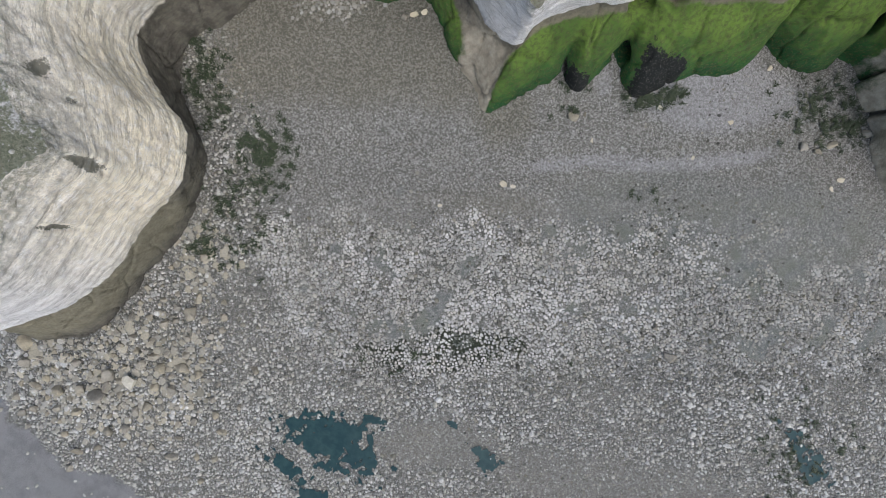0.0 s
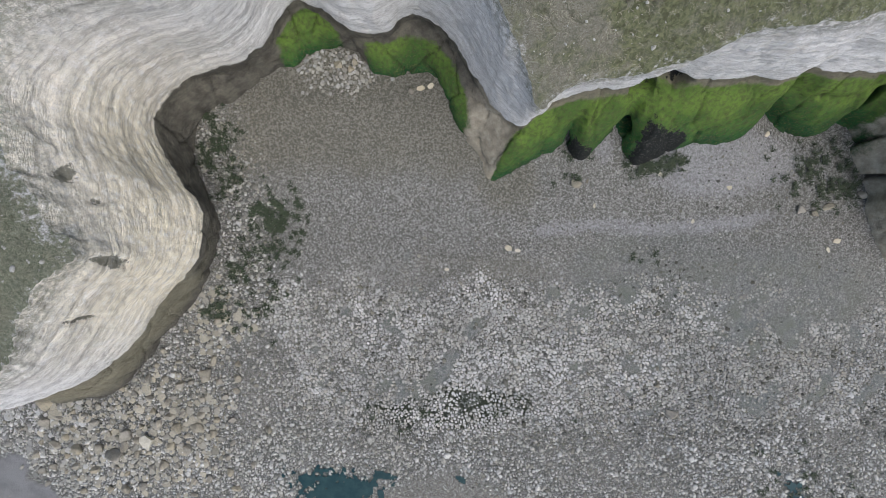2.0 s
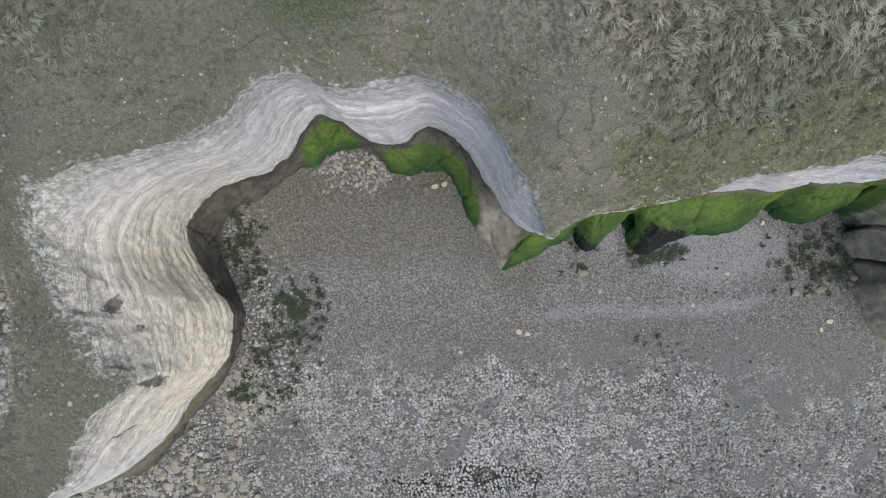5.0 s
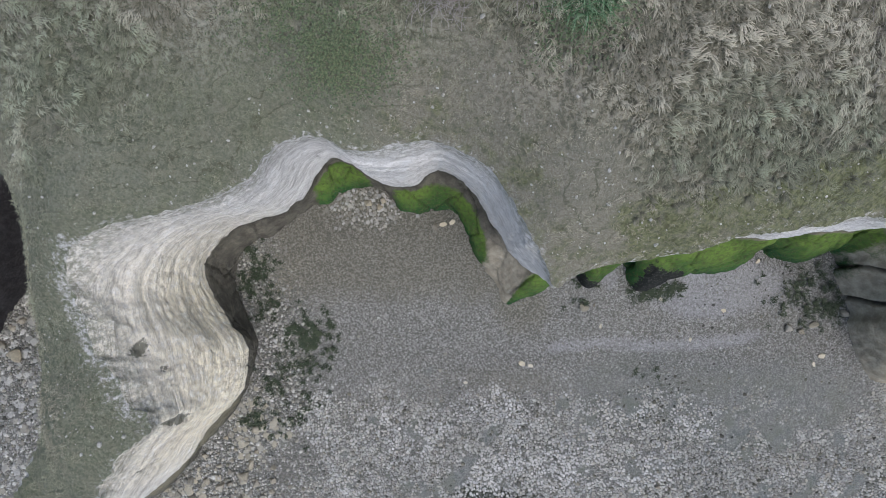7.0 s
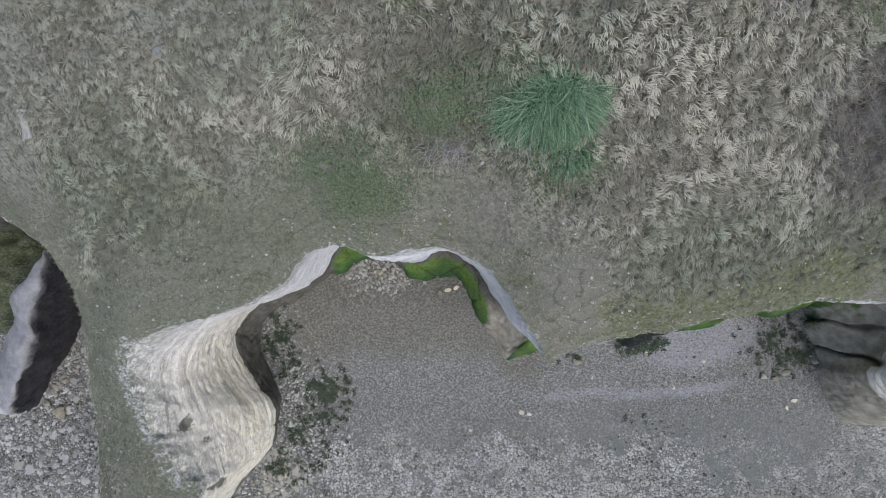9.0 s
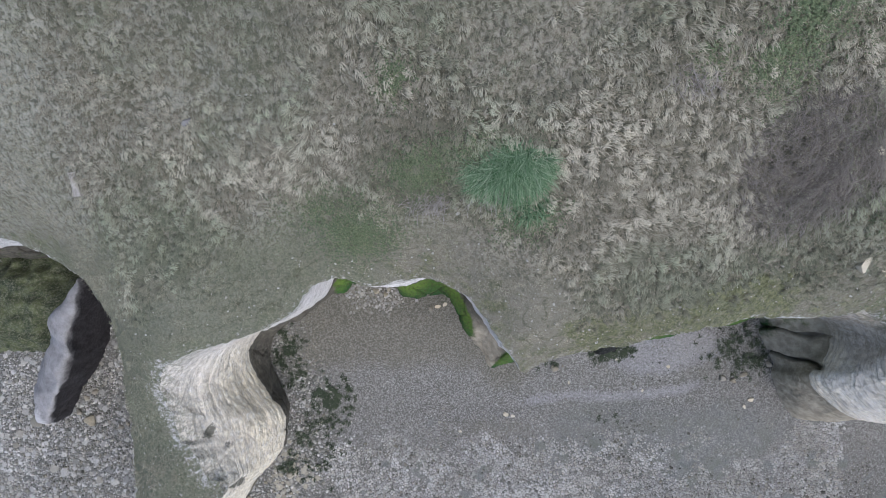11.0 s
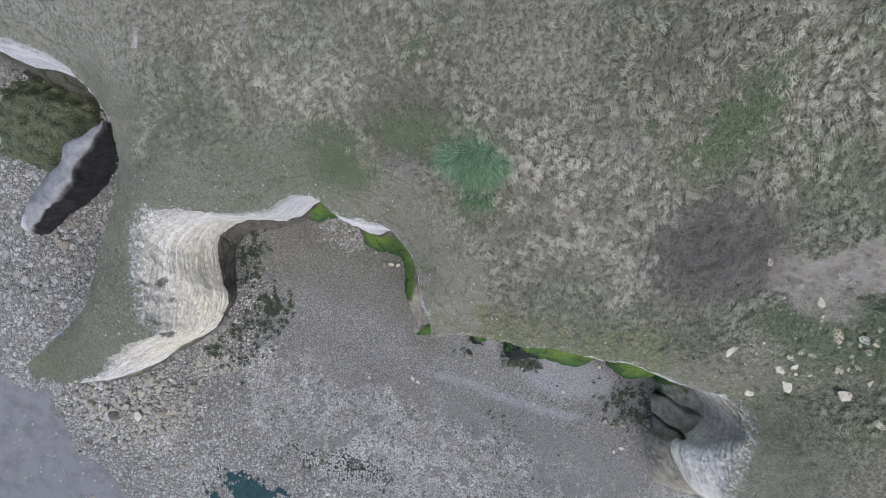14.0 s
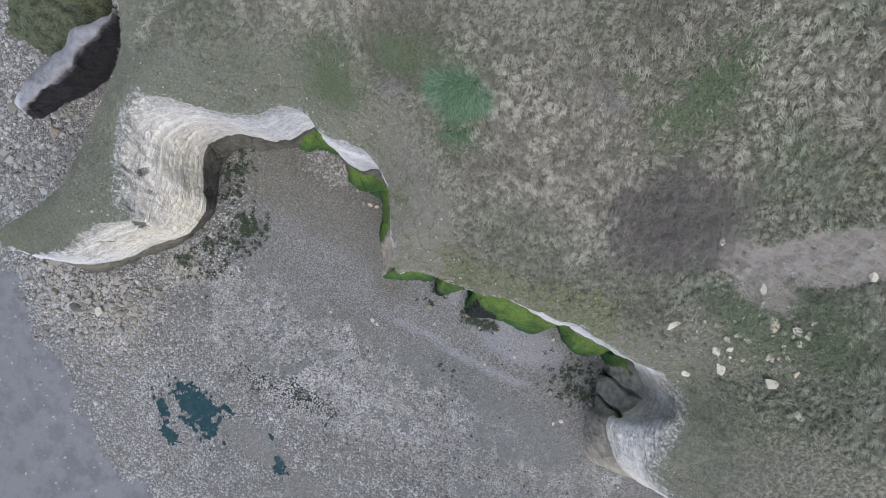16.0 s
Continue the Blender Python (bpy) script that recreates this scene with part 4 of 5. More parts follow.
def build_beach():
    def axis(lo, hi, step, reach):
        mid = np.arange(lo, hi + 1e-6, step)
        more = reach * np.linspace(0.05, 1, 14) ** 2
        return np.r_[lo - more[::-1], mid, hi + more]
    xs, ys = axis(-34, 30, 0.3, 900), axis(-20, 16, 0.3, 900)
    gx, gy = np.meshgrid(xs, ys)
    x, y = gx.ravel(), gy.ravel()
    sand, slab, rust, weed_and_shade, flats, _, upper, pale = beach_masks(x, y)
    i = (np.arange(len(ys) - 1)[:, None] * len(xs) + np.arange(len(xs) - 1)[None, :]).ravel()
    faces = np.c_[i, i + 1, i + len(xs) + 1, i + len(xs)]
    me = quick_mesh("beach", np.c_[x, y, beach_height(x, y)], faces, True, sand=sand, slab=slab, rust=rust, weed_and_shade=weed_and_shade, flats=flats, fine=upper, pale=pale)
    thing("beach", me, BEACH, "grey shingle and sand foreshore below the cliff", "beach", kind="structure")


build_beach()


# ---- many small things at once ----
ICO = np.array([(a, b * 1.618, 0) for a in (-1, 1) for b in (-1, 1)] + [(0, a, b * 1.618) for a in (-1, 1) for b in (-1, 1)] + [(b * 1.618, 0, a) for a in (-1, 1) for b in (-1, 1)], float)
ICO /= np.linalg.norm(ICO[0])
ICO_FACES = np.array([t for t in ((i, j, k) for i in range(12) for j in range(12) for k in range(12))
                      if all(abs(np.linalg.norm(ICO[t[a]] - ICO[t[b]]) - 1.0515) < 0.02 for a, b in ((0, 1), (1, 2), (2, 0)))
                      and np.dot(np.cross(ICO[t[1]] - ICO[t[0]], ICO[t[2]] - ICO[t[0]]), ICO[t[0]]) > 0 and t[0] == min(t)])


def heap(name, x, y, z, size, flat, rng, tone, hue, material, label, category, slab=False):
    """Many rounded stones as one object."""
    n = len(x)
    shape = ICO[None] * (1 + rng.uniform(-0.22, 0.22, (n, 12, 1)))
    shape = shape * np.stack([rng.uniform(0.8, 1.25, n), rng.uniform(0.65, 1.0, n), flat * rng.uniform(0.7, 1.2, n)], 1)[:, None, :]
    if slab:
        shape = np.stack([np.clip(shape[..., 0] * 1.25, -0.85, 0.85), np.clip(shape[..., 1] * 1.25, -0.8, 0.8), np.clip(shape[..., 2], -0.3, 0.17)], 2)
    turn = rng.uniform(0, 2 * np.pi, n)
    tilt = rng.uniform(-0.35, 0.35, (n, 2)) * (0.3 if slab else 1.0)
    c, s = np.cos(turn)[:, None], np.sin(turn)[:, None]
    sx, sy, sz = shape[..., 0], shape[..., 1], shape[..., 2]
    sz = sz + sx * tilt[:, :1] + sy * tilt[:, 1:]
    out = np.stack([c * sx - s * sy, s * sx + c * sy, sz], 2) * (0.5 * size)[:, None, None]
    out += np.stack([x, y, z], 1)[:, None, :]
    faces = (np.arange(n)[:, None, None] * 12 + ICO_FACES[None]).reshape(-1, 3)
    me = quick_mesh(name, out.reshape(-1, 3), faces, not slab, tone=np.repeat(tone, 12), hue=np.repeat(hue, 12))
    return thing(name, me, material, label, category, kind="stuff")


def blades(x, y, z, heading, length, width, lift, rng, tone):
    """Arched blades: five points and three triangles each."""
    n = len(x)
    dx, dy = np.cos(heading), np.sin(heading)
    px, py = -dy * width / 2, dx * width / 2
    hx, hy = dx * length, dy * length
    rise = lift * length
    v = np.empty((n, 5, 3))
    v[:, 0] = np.c_[x + px, y + py, z]
    v[:, 1] = np.c_[x - px, y - py, z]
    v[:, 2] = np.c_[x + 0.45 * hx + px * 0.8, y + 0.45 * hy + py * 0.8, z + rise]
    v[:, 3] = np.c_[x + 0.45 * hx - px * 0.8, y + 0.45 * hy - py * 0.8, z + rise]
    v[:, 4] = np.c_[x + hx, y + hy, z + rise * rng.uniform(0.2, 1.1, n)]
    f = np.array([(0, 1, 3), (0, 3, 2), (2, 3, 4)])
    faces = (np.arange(n)[:, None, None] * 5 + f[None]).reshape(-1, 3)
    return v.reshape(-1, 3), faces, np.repeat(tone, 5), np.tile([0.0, 0.0, 0.6, 0.6, 1.0], n)


def tubes(paths, radius):
    """Three-sided stems along rows of points."""
    n, k, _ = paths.shape
    ahead = np.gradient(paths, axis=1)
    ahead /= np.linalg.norm(ahead, axis=2)[..., None] + 1e-9
    side = np.cross(ahead, np.array([0.3, 0.2, 0.93]))
    side /= np.linalg.norm(side, axis=2)[..., None] + 1e-9
    up = np.cross(side, ahead)
    taper = np.linspace(1, 0.35, k)[None, :, None] * np.asarray(radius).reshape(-1, 1, 1)
    ring = [paths + taper * (math.cos(a) * side + math.sin(a) * up) for a in (0.5, 2.594, 4.689)]
    v = np.stack(ring, 2).reshape(-1, 3)
    base = (np.arange(n)[:, None] * k + np.arange(k - 1)[None, :]).ravel() * 3
    faces = np.vstack([np.c_[base + a, base + b, base + 3 + b, base + 3 + a] for a, b in ((0, 1), (1, 2), (2, 0))])
    return v, faces, np.tile(np.repeat(np.linspace(0, 1, k), 3), n)


def jittered(x0, x1, y0, y1, step, rng, loose=0.42):
    gx, gy = np.meshgrid(np.arange(x0, x1, step), np.arange(y0, y1, step))
    gx[1::2] += step / 2
    return gx.ravel() + rng.uniform(-loose, loose, gx.size) * step, gy.ravel() + rng.uniform(-loose, loose, gy.size) * step


# ---- stones of the beach ----
def build_shingle():
    rng = np.random.default_rng(11)
    x, y = jittered(-31, 25, -19, 13, 0.142, rng)
    ok = ~inside(x, y, LAND)
    x, y = x[ok], y[ok]
    sand, slab, rust, weed_and_shade, flats, middle, upper, pale = beach_masks(x, y)
    chance = 1.0 - 0.75 * slab - 0.30 * np.clip(sand - 0.35, 0, 1) - 0.97 * smooth_step(0.3, 0.6, flats)
    chance *= 1 - 0.58 * middle
    chance *= 1 - 0.7 * smooth_step(1.1, 0.6, np.hypot((x - 0.3) / 4.4, (y + 4.4) / 1.2))
    chance -= 0.5 * smooth_step(0.15, 0.4, plane_noise(x, y, 0.8, 3, 140))
    chance *= (1 - 0.80 * upper) * ~in_pool(x, y)
    ok = rng.uniform(0, 1, len(x)) < chance
    x, y, rust, middle, weed_and_shade, sand, upper = x[ok], y[ok], rust[ok], middle[ok], weed_and_shade[ok], sand[ok], upper[ok]
    n = len(x)
    size = 0.138 * np.exp(rng.normal(0, 0.30, n)) * (1 - 0.45 * np.clip(sand, 0, 1)) * (1 - 0.35 * upper)
    tone = np.clip(rng.beta(0.85, 0.95, n) + 0.18 * plane_noise(x, y, 0.3, 3, 150) - 0.35 * weed_and_shade - 0.25 * sand + 0.32 * smooth_step(-5.0, -7.0, y) + 0.16 * smooth_step(-4.0, -6.5, x) - 0.15 * smooth_step(6, 10, x) * smooth_step(-6, -3, y) + 0.4 * smooth_step(0.55, 0.15, np.abs(y - 2.75 - 0.08 * (x - 2.3) - 0.3 * plane_noise(x, y, 0.4, 2, 155))) * smooth_step(-1, 3, x) * smooth_step(16, 13, x), 0, 1)
    tone = tone * (1 - 0.5 * np.clip(rust, 0, 1)) + 0.10 * rust
    hue = np.clip(rng.uniform(-0.5, 0.7, n) + 0.45 * rust + 0.3 * sand, 0, 1)
    z = beach_height(x, y) + size * 0.08
    heap("shingle", x, y, z, size, 0.55, rng, tone, hue, STONES, "grey and white beach shingle lying on sand", "shingle")


def plate_shapes(x, y, rng, sides=8):
    """Flat angular cobbles that fill the ground between them: each takes the land nearest to it, less a gap."""
    cell = 0.36
    home = {}
    for k, key in enumerate(zip(np.floor(x / cell).astype(int), np.floor(y / cell).astype(int))):
        home.setdefault(key, []).append(k)
    reach = np.full((len(x), sides), 0.115)
    turn = rng.uniform(0, 6.283, len(x))
    ang = turn[:, None] + np.arange(sides)[None] * 2 * np.pi / sides
    ux, uy = np.cos(ang), np.sin(ang)
    for (i, j), own in home.items():
        own = np.array(own)
        other = np.array([k for a in (-1, 0, 1) for b in (-1, 0, 1) for k in home.get((i + a, j + b), ())])
        dx, dy = x[other][None] - x[own][:, None], y[other][None] - y[own][:, None]
        dist = dx * dx + dy * dy
        toward = dx[:, None, :] * ux[own][:, :, None] + dy[:, None, :] * uy[own][:, :, None]
        r = np.where((toward > 1e-6) & (dist[:, None, :] > 1e-9), dist[:, None, :] / (2 * np.maximum(toward, 1e-6)), 9.0)
        reach[own] = np.minimum(reach[own], r.min(2))
    gap = rng.uniform(-0.022, 0.006, (len(x), 1))
    reach = np.clip(reach * rng.uniform(0.72, 1.12, reach.shape) * rng.uniform(0.85, 1.1, (len(x), 1)) - gap, 0.02, 0.17)
    top = rng.uniform(0.025, 0.05, len(x))
    lean = rng.uniform(-0.10, 0.10, (len(x), 2))
    v = np.zeros((len(x), 2 * sides + 1, 3))
    inner = reach * rng.uniform(0.62, 0.9, reach.shape)
    v[:, :sides, 0], v[:, :sides, 1], v[:, :sides, 2] = reach * ux, reach * uy, -0.05
    v[:, sides:-1, 0], v[:, sides:-1, 1] = inner * ux, inner * uy
    v[:, sides:, 2] = top[:, None]
    v[:, -1, 2] += 0.012
    v[:, sides:, 2] += v[:, sides:, 0] * lean[:, :1] + v[:, sides:, 1] * lean[:, 1:] + rng.uniform(-0.008, 0.008, (len(x), sides + 1))
    k = np.arange(sides)
    m = (k + 1) % sides
    f = np.vstack([np.c_[k, m, sides + m], np.c_[k, sides + m, sides + k], np.c_[sides + k, sides + m, 0 * k + 2 * sides]])
    return v, f


def build_plates():
    rng = np.random.default_rng(17)
    x, y = jittered(-12, 23, -8, 2.8, 0.135, rng, 0.55)
    sand, slab, rust, weed_and_shade, flats, middle, upper, pale = beach_masks(x, y)
    front = smooth_step(1.1, 0.6, np.hypot((x - 0.3) / 5.0, (y + 4.7) / 1.3))
    want = 0.86 * middle - 0.75 * slab + 0.75 * plane_noise(x, y, 0.9, 4, 160) + 0.35 * plane_noise(x, y, 2.6, 2, 161) + 0.10 + 0.2 * front
    ok = (rng.uniform(0, 1, len(x)) < smooth_step(0.3, 0.62, want)) & ~inside(x, y, LAND) & ~in_pool(x, y)
    x, y, front, want = x[ok], y[ok], front[ok], want[ok]
    v, f = plate_shapes(x, y, rng)
    v *= (0.5 + 0.5 * smooth_step(0.4, 0.8, want))[:, None, None]
    keep = (plane_noise(x, y, 4.2, 2, 168) > -0.22 - 0.1 * front) & (rng.uniform(0, 1, len(x)) > 0.08)
    x, y, front, v = x[keep], y[keep], front[keep], v[keep]
    v *= np.where(front > 0.4, rng.uniform(0.75, 1.0, len(x)), 1.0)[:, None, None]
    z = beach_height(x, y)
    tone = np.clip(0.66 + 0.35 * plane_noise(x, y, 0.45, 3, 170) + 0.5 * plane_noise(x, y, 3.4, 2, 171) + rng.normal(0, 0.10, len(x)) + 0.15 * front - 0.10 * smooth_step(6, 12, x), 0.05, 1)
    hue = np.clip(rng.uniform(-0.5, 0.5, len(x)) + 0.4 * plane_noise(x, y, 0.35, 2, 172), 0, 1)
    near = np.flatnonzero((x > -3.2) & (x < 3.6) & (y > -5.6) & (y < -2.4))[:295]
    single = np.zeros(len(x), bool)
    single[near] = True
    rest = np.flatnonzero(~single)
    size = v.shape[1]
    points = v[rest] + np.stack([x[rest], y[rest], z[rest]], 1)[:, None, :]
    faces = (np.arange(len(rest))[:, None, None] * size + f[None]).reshape(-1, 3)
    me = quick_mesh("cobbles", points.reshape(-1, 3), faces, False, tone=np.repeat(tone[rest], size), hue=np.repeat(hue[rest], size))
    thing("cobbles", me, COBBLES, "pale angular chalk cobbles packed with dark gaps between them", "cobbles", kind="stuff")
    return [(v[k], f, x[k], y[k], z[k], tone[k], hue[k]) for k in near]


def build_cobbles():
    rng = np.random.default_rng(12)
    x2, y2 = jittered(-20, -8, -9, 2.5, 0.33, rng)
    near = smooth_step(1.0, 0.6, np.hypot((x2 + 14.5) / 5.5, (y2 + 5.2) / 3.6) + 0.3 * plane_noise(x2, y2, 0.5, 3, 165))
    near = np.maximum(near, smooth_step(1.0, 0.6, np.hypot((x2 + 10.3) / 1.8, (y2 + 0.3) / 2.2)))
    ok = (rng.uniform(0, 1, len(x2)) < near) & ~inside(x2, y2, LAND)
    x3, y3 = jittered(-6.6, -2.2, 8.4, 11.4, 0.135, rng, 0.5)
    ok3 = (rng.uniform(0, 1, len(x3)) < smooth_step(8.8, 10.0, y3 + 0.5 * plane_noise(x3, y3, 0.9, 2, 167) - 0.3 * np.abs(x3 + 4.5))) & ~inside(x3, y3, LAND)
    x4, y4 = jittered(-30, -17, -8, 13, 0.33, rng)
    ok4 = (rng.uniform(0, 1, len(x4)) < 0.55 + 0.3 * plane_noise(x4, y4, 0.3, 3, 166)) & ~inside(x4, y4, LAND) & (beach_masks(x4, y4)[4] < 0.4)
    warm = np.r_[np.full(ok.sum(), 0.8), np.zeros(ok3.sum()), np.zeros(ok4.sum())]
    x, y = np.r_[x2[ok], x3[ok3], x4[ok4]], np.r_[y2[ok], y3[ok3], y4[ok4]]
    n = len(x)
    size = np.where(x > -8, 0.135, 0.28) * np.exp(rng.normal(0, 0.28, n))
    tone = np.clip(rng.beta(2.2, 1.6, n) * (0.8 - 0.36 * warm) + 0.25 * plane_noise(x, y, 0.4, 3, 170) - 0.15 * smooth_step(6, 10, x), 0, 1)
    heap("loose_cobbles", x, y, beach_height(x, y) + 0.02, size, 0.35, rng, tone, np.clip(rng.uniform(-0.4, 0.5, n) + warm, 0, 1), COBBLES,
         "pale flat chalk cobbles lying loose on the beach", "cobbles", True)


build_shingle()
NEAR_PLATES = build_plates()
build_cobbles()


# ---- single rocks ----
def rock_mesh(name, seed, planes, rough, fine=3, flat_shade=False, deep=0.45):
    bm = bmesh.new()
    bmesh.ops.create_icosphere(bm, subdivisions=fine, radius=1.0)
    rng = np.random.default_rng(seed)
    p = np.array([v.co[:] for v in bm.verts])
    for _ in range(planes):
        d = rng.normal(size=3)
        d /= np.linalg.norm(d)
        cut = rng.uniform(deep, deep + 0.35)
        over = np.clip(p @ d - cut, 0, None)
        p -= over[:, None] * d * 0.93
    p += p * (rough * fbm(p * 1.8 + seed, 3, seed))[:, None] + 0.0
    for v, co in zip(bm.verts, p):
        v.co = co
    for f in bm.faces:
        f.smooth = not flat_shade
    me = bpy.data.meshes.new(name)
    bm.to_mesh(me)
    bm.free()
    return me


def set_rock(name, me, x, y, z, size, rng, squash, material, label, category, group):
    ob = thing(name, me, material, label, category, group)
    ob.matrix_world = pose(x, y, z, rng.uniform(-14, 14), rng.uniform(-14, 14), rng.uniform(0, 360)) @ Matrix.Diagonal(
        (size * 0.5, size * 0.5 * rng.uniform(0.75, 0.95), size * 0.5 * squash, 1))
    return ob


ROCKS = [rock_mesh("boulder", 30 + k, 17, 0.07, 3, False, 0.36) for k in range(7)]


def shard_mesh(seed):
    """A broken angular slab with blunt edges."""
    rng = np.random.default_rng(seed)
    bm = bmesh.new()
    for _ in range(16):
        a = rng.uniform(0, 6.283)
        r = rng.uniform(0.75, 1.0)
        bm.verts.new((r * math.cos(a), r * math.sin(a) * rng.uniform(0.7, 0.9), rng.choice([-0.32, 0.30]) * rng.uniform(0.7, 1.0)))
    bmesh.ops.convex_hull(bm, input=bm.verts[:])
    bmesh.ops.delete(bm, geom=[v for v in bm.verts if not v.link_faces], context="VERTS")
    bmesh.ops.bevel(bm, geom=bm.edges[:], offset=0.025, segments=1, affect="EDGES")
    me = bpy.data.meshes.new("chalk_fragment")
    bm.to_mesh(me)
    bm.free()
    return me


SHARDS = [shard_mesh(60 + k) for k in range(7)]
# x, y, size of the boulders that stand out at the spur's foot
BOULDERS = [
    (-11.0, -2.8, 1.05), (-13.7, -5.8, 0.9), (-14.8, -5.5, 1.0), (-15.4, -6.5, 1.2), (-16.2, -6.2, 0.75), (-11.5, -5.2, 1.05), (-12.5, -5.2, 0.75),
    (-12.0, -6.2, 0.8), (-13.3, -5.0, 0.65), (-12.8, -4.0, 0.55), (-12.2, -3.2, 0.55), (-15.0, -8.1, 0.75), (-13.7, -7.1, 0.65), (-13.2, -6.9, 0.65),
    (-11.7, -3.1, 0.5), (-18.7, -4.1, 1.2), (-18.8, -5.0, 0.8), (-18.4, -6.1, 0.65), (-17.3, -6.3, 0.8), (-17.5, -5.3, 0.5), (-16.3, -5.0, 0.55),
    (-14.4, -8.7, 0.6), (-13.1, -8.8, 0.6), (-13.7, -9.4, 0.5), (-16.6, -9.1, 0.6), (-8.3, -5.3, 0.6), (-12.2, -4.6, 0.55), (-14.4, -6.4, 0.5), (-9.1, -7.0, 0.45),
]


def build_boulders():
    rng = np.random.default_rng(21)
    for k, (x, y, size) in enumerate(BOULDERS):
        white = k == 1
        label = "broken pale chalk block lying among boulders" if white else ("large rounded ochre boulder on the shingle" if size > 0.85 else "rounded grey-ochre boulder on the shingle")
        set_rock("boulder", (SHARDS if white else ROCKS)[k % 7].copy(), x, y, float(beach_height(x, y)) + size * (0.3 if white else 0.12), size, rng, 1.1 if white else 0.8,
                 FRAGMENT if white else BOULDER, label, "boulder", "boulders below the spur")
    tries = 0
    placed = [b[:2] for b in BOULDERS]
    while len(placed) < 120 and tries < 4000:
        tries += 1
        x, y = rng.normal(-14.6, 2.6), rng.normal(-5.2, 1.7)
        if inside(x, y, LAND) or min((x - a) ** 2 + (y - b) ** 2 for a, b in placed) < 0.33 or not -19.5 < x < -9.5:
            continue
        placed.append((x, y))
        size = rng.uniform(0.32, 0.62)
        set_rock("boulder", ROCKS[tries % 7], x, y, float(beach_height(x, y)) + size * 0.12, size, rng, 0.75, BOULDER,
                 "small grey-ochre boulder on the shingle", "boulder", "boulders below the spur")
    # loose rocks elsewhere on the beach: x, y, size
    for k, (x, y, size) in enumerate([(5.3, 5.5, 0.75), (11.9, 5.3, 0.28), (2.5, 2.8, 0.42), (2.9, 2.7, 0.3), (17.0, 3.0, 0.4), (16.6, 2.6, 0.3), (8.9, 5.9, 0.3), (6.2, 4.6, 0.25),
                                      (15.3, 4.4, 0.7), (15.9, 4.2, 0.6), (16.6, 4.5, 0.5), (18.2, 5.0, 0.55), (14.4, 8.0, 0.35), (13.6, 7.6, 0.3), (-4.6, 10.4, 0.6), (-4.1, 10.2, 0.5),
                                      (-3.9, 10.5, 0.45), (-1.2, 9.4, 0.4), (-1.6, 9.3, 0.45), (-0.8, 9.5, 0.35), (-22.1, 3.3, 1.1), (-22.7, 3.8, 0.7), (-20.3, 2.8, 0.55), (-19.9, 3.0, 0.5),
                                      (-19.2, 3.5, 0.6), (-18.9, 3.9, 0.5), (-22.2, 4.6, 0.55), (-21.7, 5.0, 0.5), (9.8, -4.7, 0.9), (9.2, -3.4, 0.45), (10.5, 3.9, 0.25), (-0.2, 1.9, 0.25)]):
        set_rock("rock", (SHARDS if size < 0.45 else ROCKS)[k % 7], x, y, float(beach_height(x, y)) + size * 0.12, size, rng, 0.7, BOULDER,
                 "weathered brown rock lying on the beach", "rock", "loose rocks on the beach")


build_boulders()


def build_fragments():
    rng = np.random.default_rng(23)
    # x, y, size of the fallen chalk on the slope
    for k, (x, y, size) in enumerate([(15.2, 11.4, 0.74), (16.3, 11.1, 0.24), (17.65, 11.4, 0.62), (18.5, 10.8, 0.7), (17.9, 11.7, 0.34), (18.0, 9.8, 0.5), (17.0, 14.6, 0.55), (18.5, 13.5, 0.76),
                                      (19.4, 13.7, 0.55), (19.8, 13.8, 0.54), (19.9, 13.3, 0.48), (19.5, 14.3, 0.3), (16.9, 13.4, 0.22), (17.1, 13.5, 0.22), (17.3, 13.1, 0.22), (17.4, 12.0, 0.36),
                                      (17.6, 12.4, 0.36), (18.2, 12.4, 0.4), (19.3, 12.2, 0.37), (19.6, 12.2, 0.31), (19.9, 12.5, 0.28), (20.6, 12.1, 0.35), (20.2, 11.2, 0.79), (15.6, 13.5, 0.25),
                                      (14.4, 15.4, 0.41), (17.8, 13.6, 0.22), (19.7, 16.8, 0.5), (22.0, 10.6, 0.6)]):
        label = "broken slab of fresh white chalk lying on grass" if size > 0.45 else "small chip of fresh white chalk lying on grass"
        set_rock("chalk_fragment", SHARDS[k % 7], x, y, float(turf_height(x, y)) + size * 0.16, size * 1.1, rng, 0.9, FRAGMENT, label, "rock", "chalk fragments on the slope")
    for k in range(26):
        x, y, size = rng.normal(18.2, 1.4), rng.normal(12.7, 0.9), rng.uniform(0.13, 0.27)
        set_rock("chalk_fragment", SHARDS[k % 7], x, y, float(turf_height(x, y)) + size * 0.2, size, rng, 1.0, FRAGMENT, "small chip of fresh white chalk lying on grass", "rock", "chalk fragments on the slope")
    n = 3200
    x, y = rng.uniform(-14, 21, n), rng.uniform(2, 18, n)
    edge = gap_to(x, y, RIM_LINE)
    bare, _, soil, _, _ = turf_masks(x, y)
    ok = inside(x, y, TOP_LAND) & (edge > 0.3) & (rng.uniform(0, 1, n) < 0.12 + 0.75 * bare + 0.5 * soil + 0.5 * smooth_step(3.4, 1.5, np.hypot(x - 18.5, y - 13)))
    x, y = x[ok], y[ok]
    size = 0.06 * np.exp(rng.normal(0, 0.4, len(x)))
    heap("chalk_crumbs", x, y, turf_height(x, y) + 0.02, size, 0.7, rng, rng.uniform(0.7, 1, len(x)), rng.uniform(0, 0.3, len(x)), COBBLES,
         "scattered crumbs of white chalk on bare turf", "stones")


build_fragments()


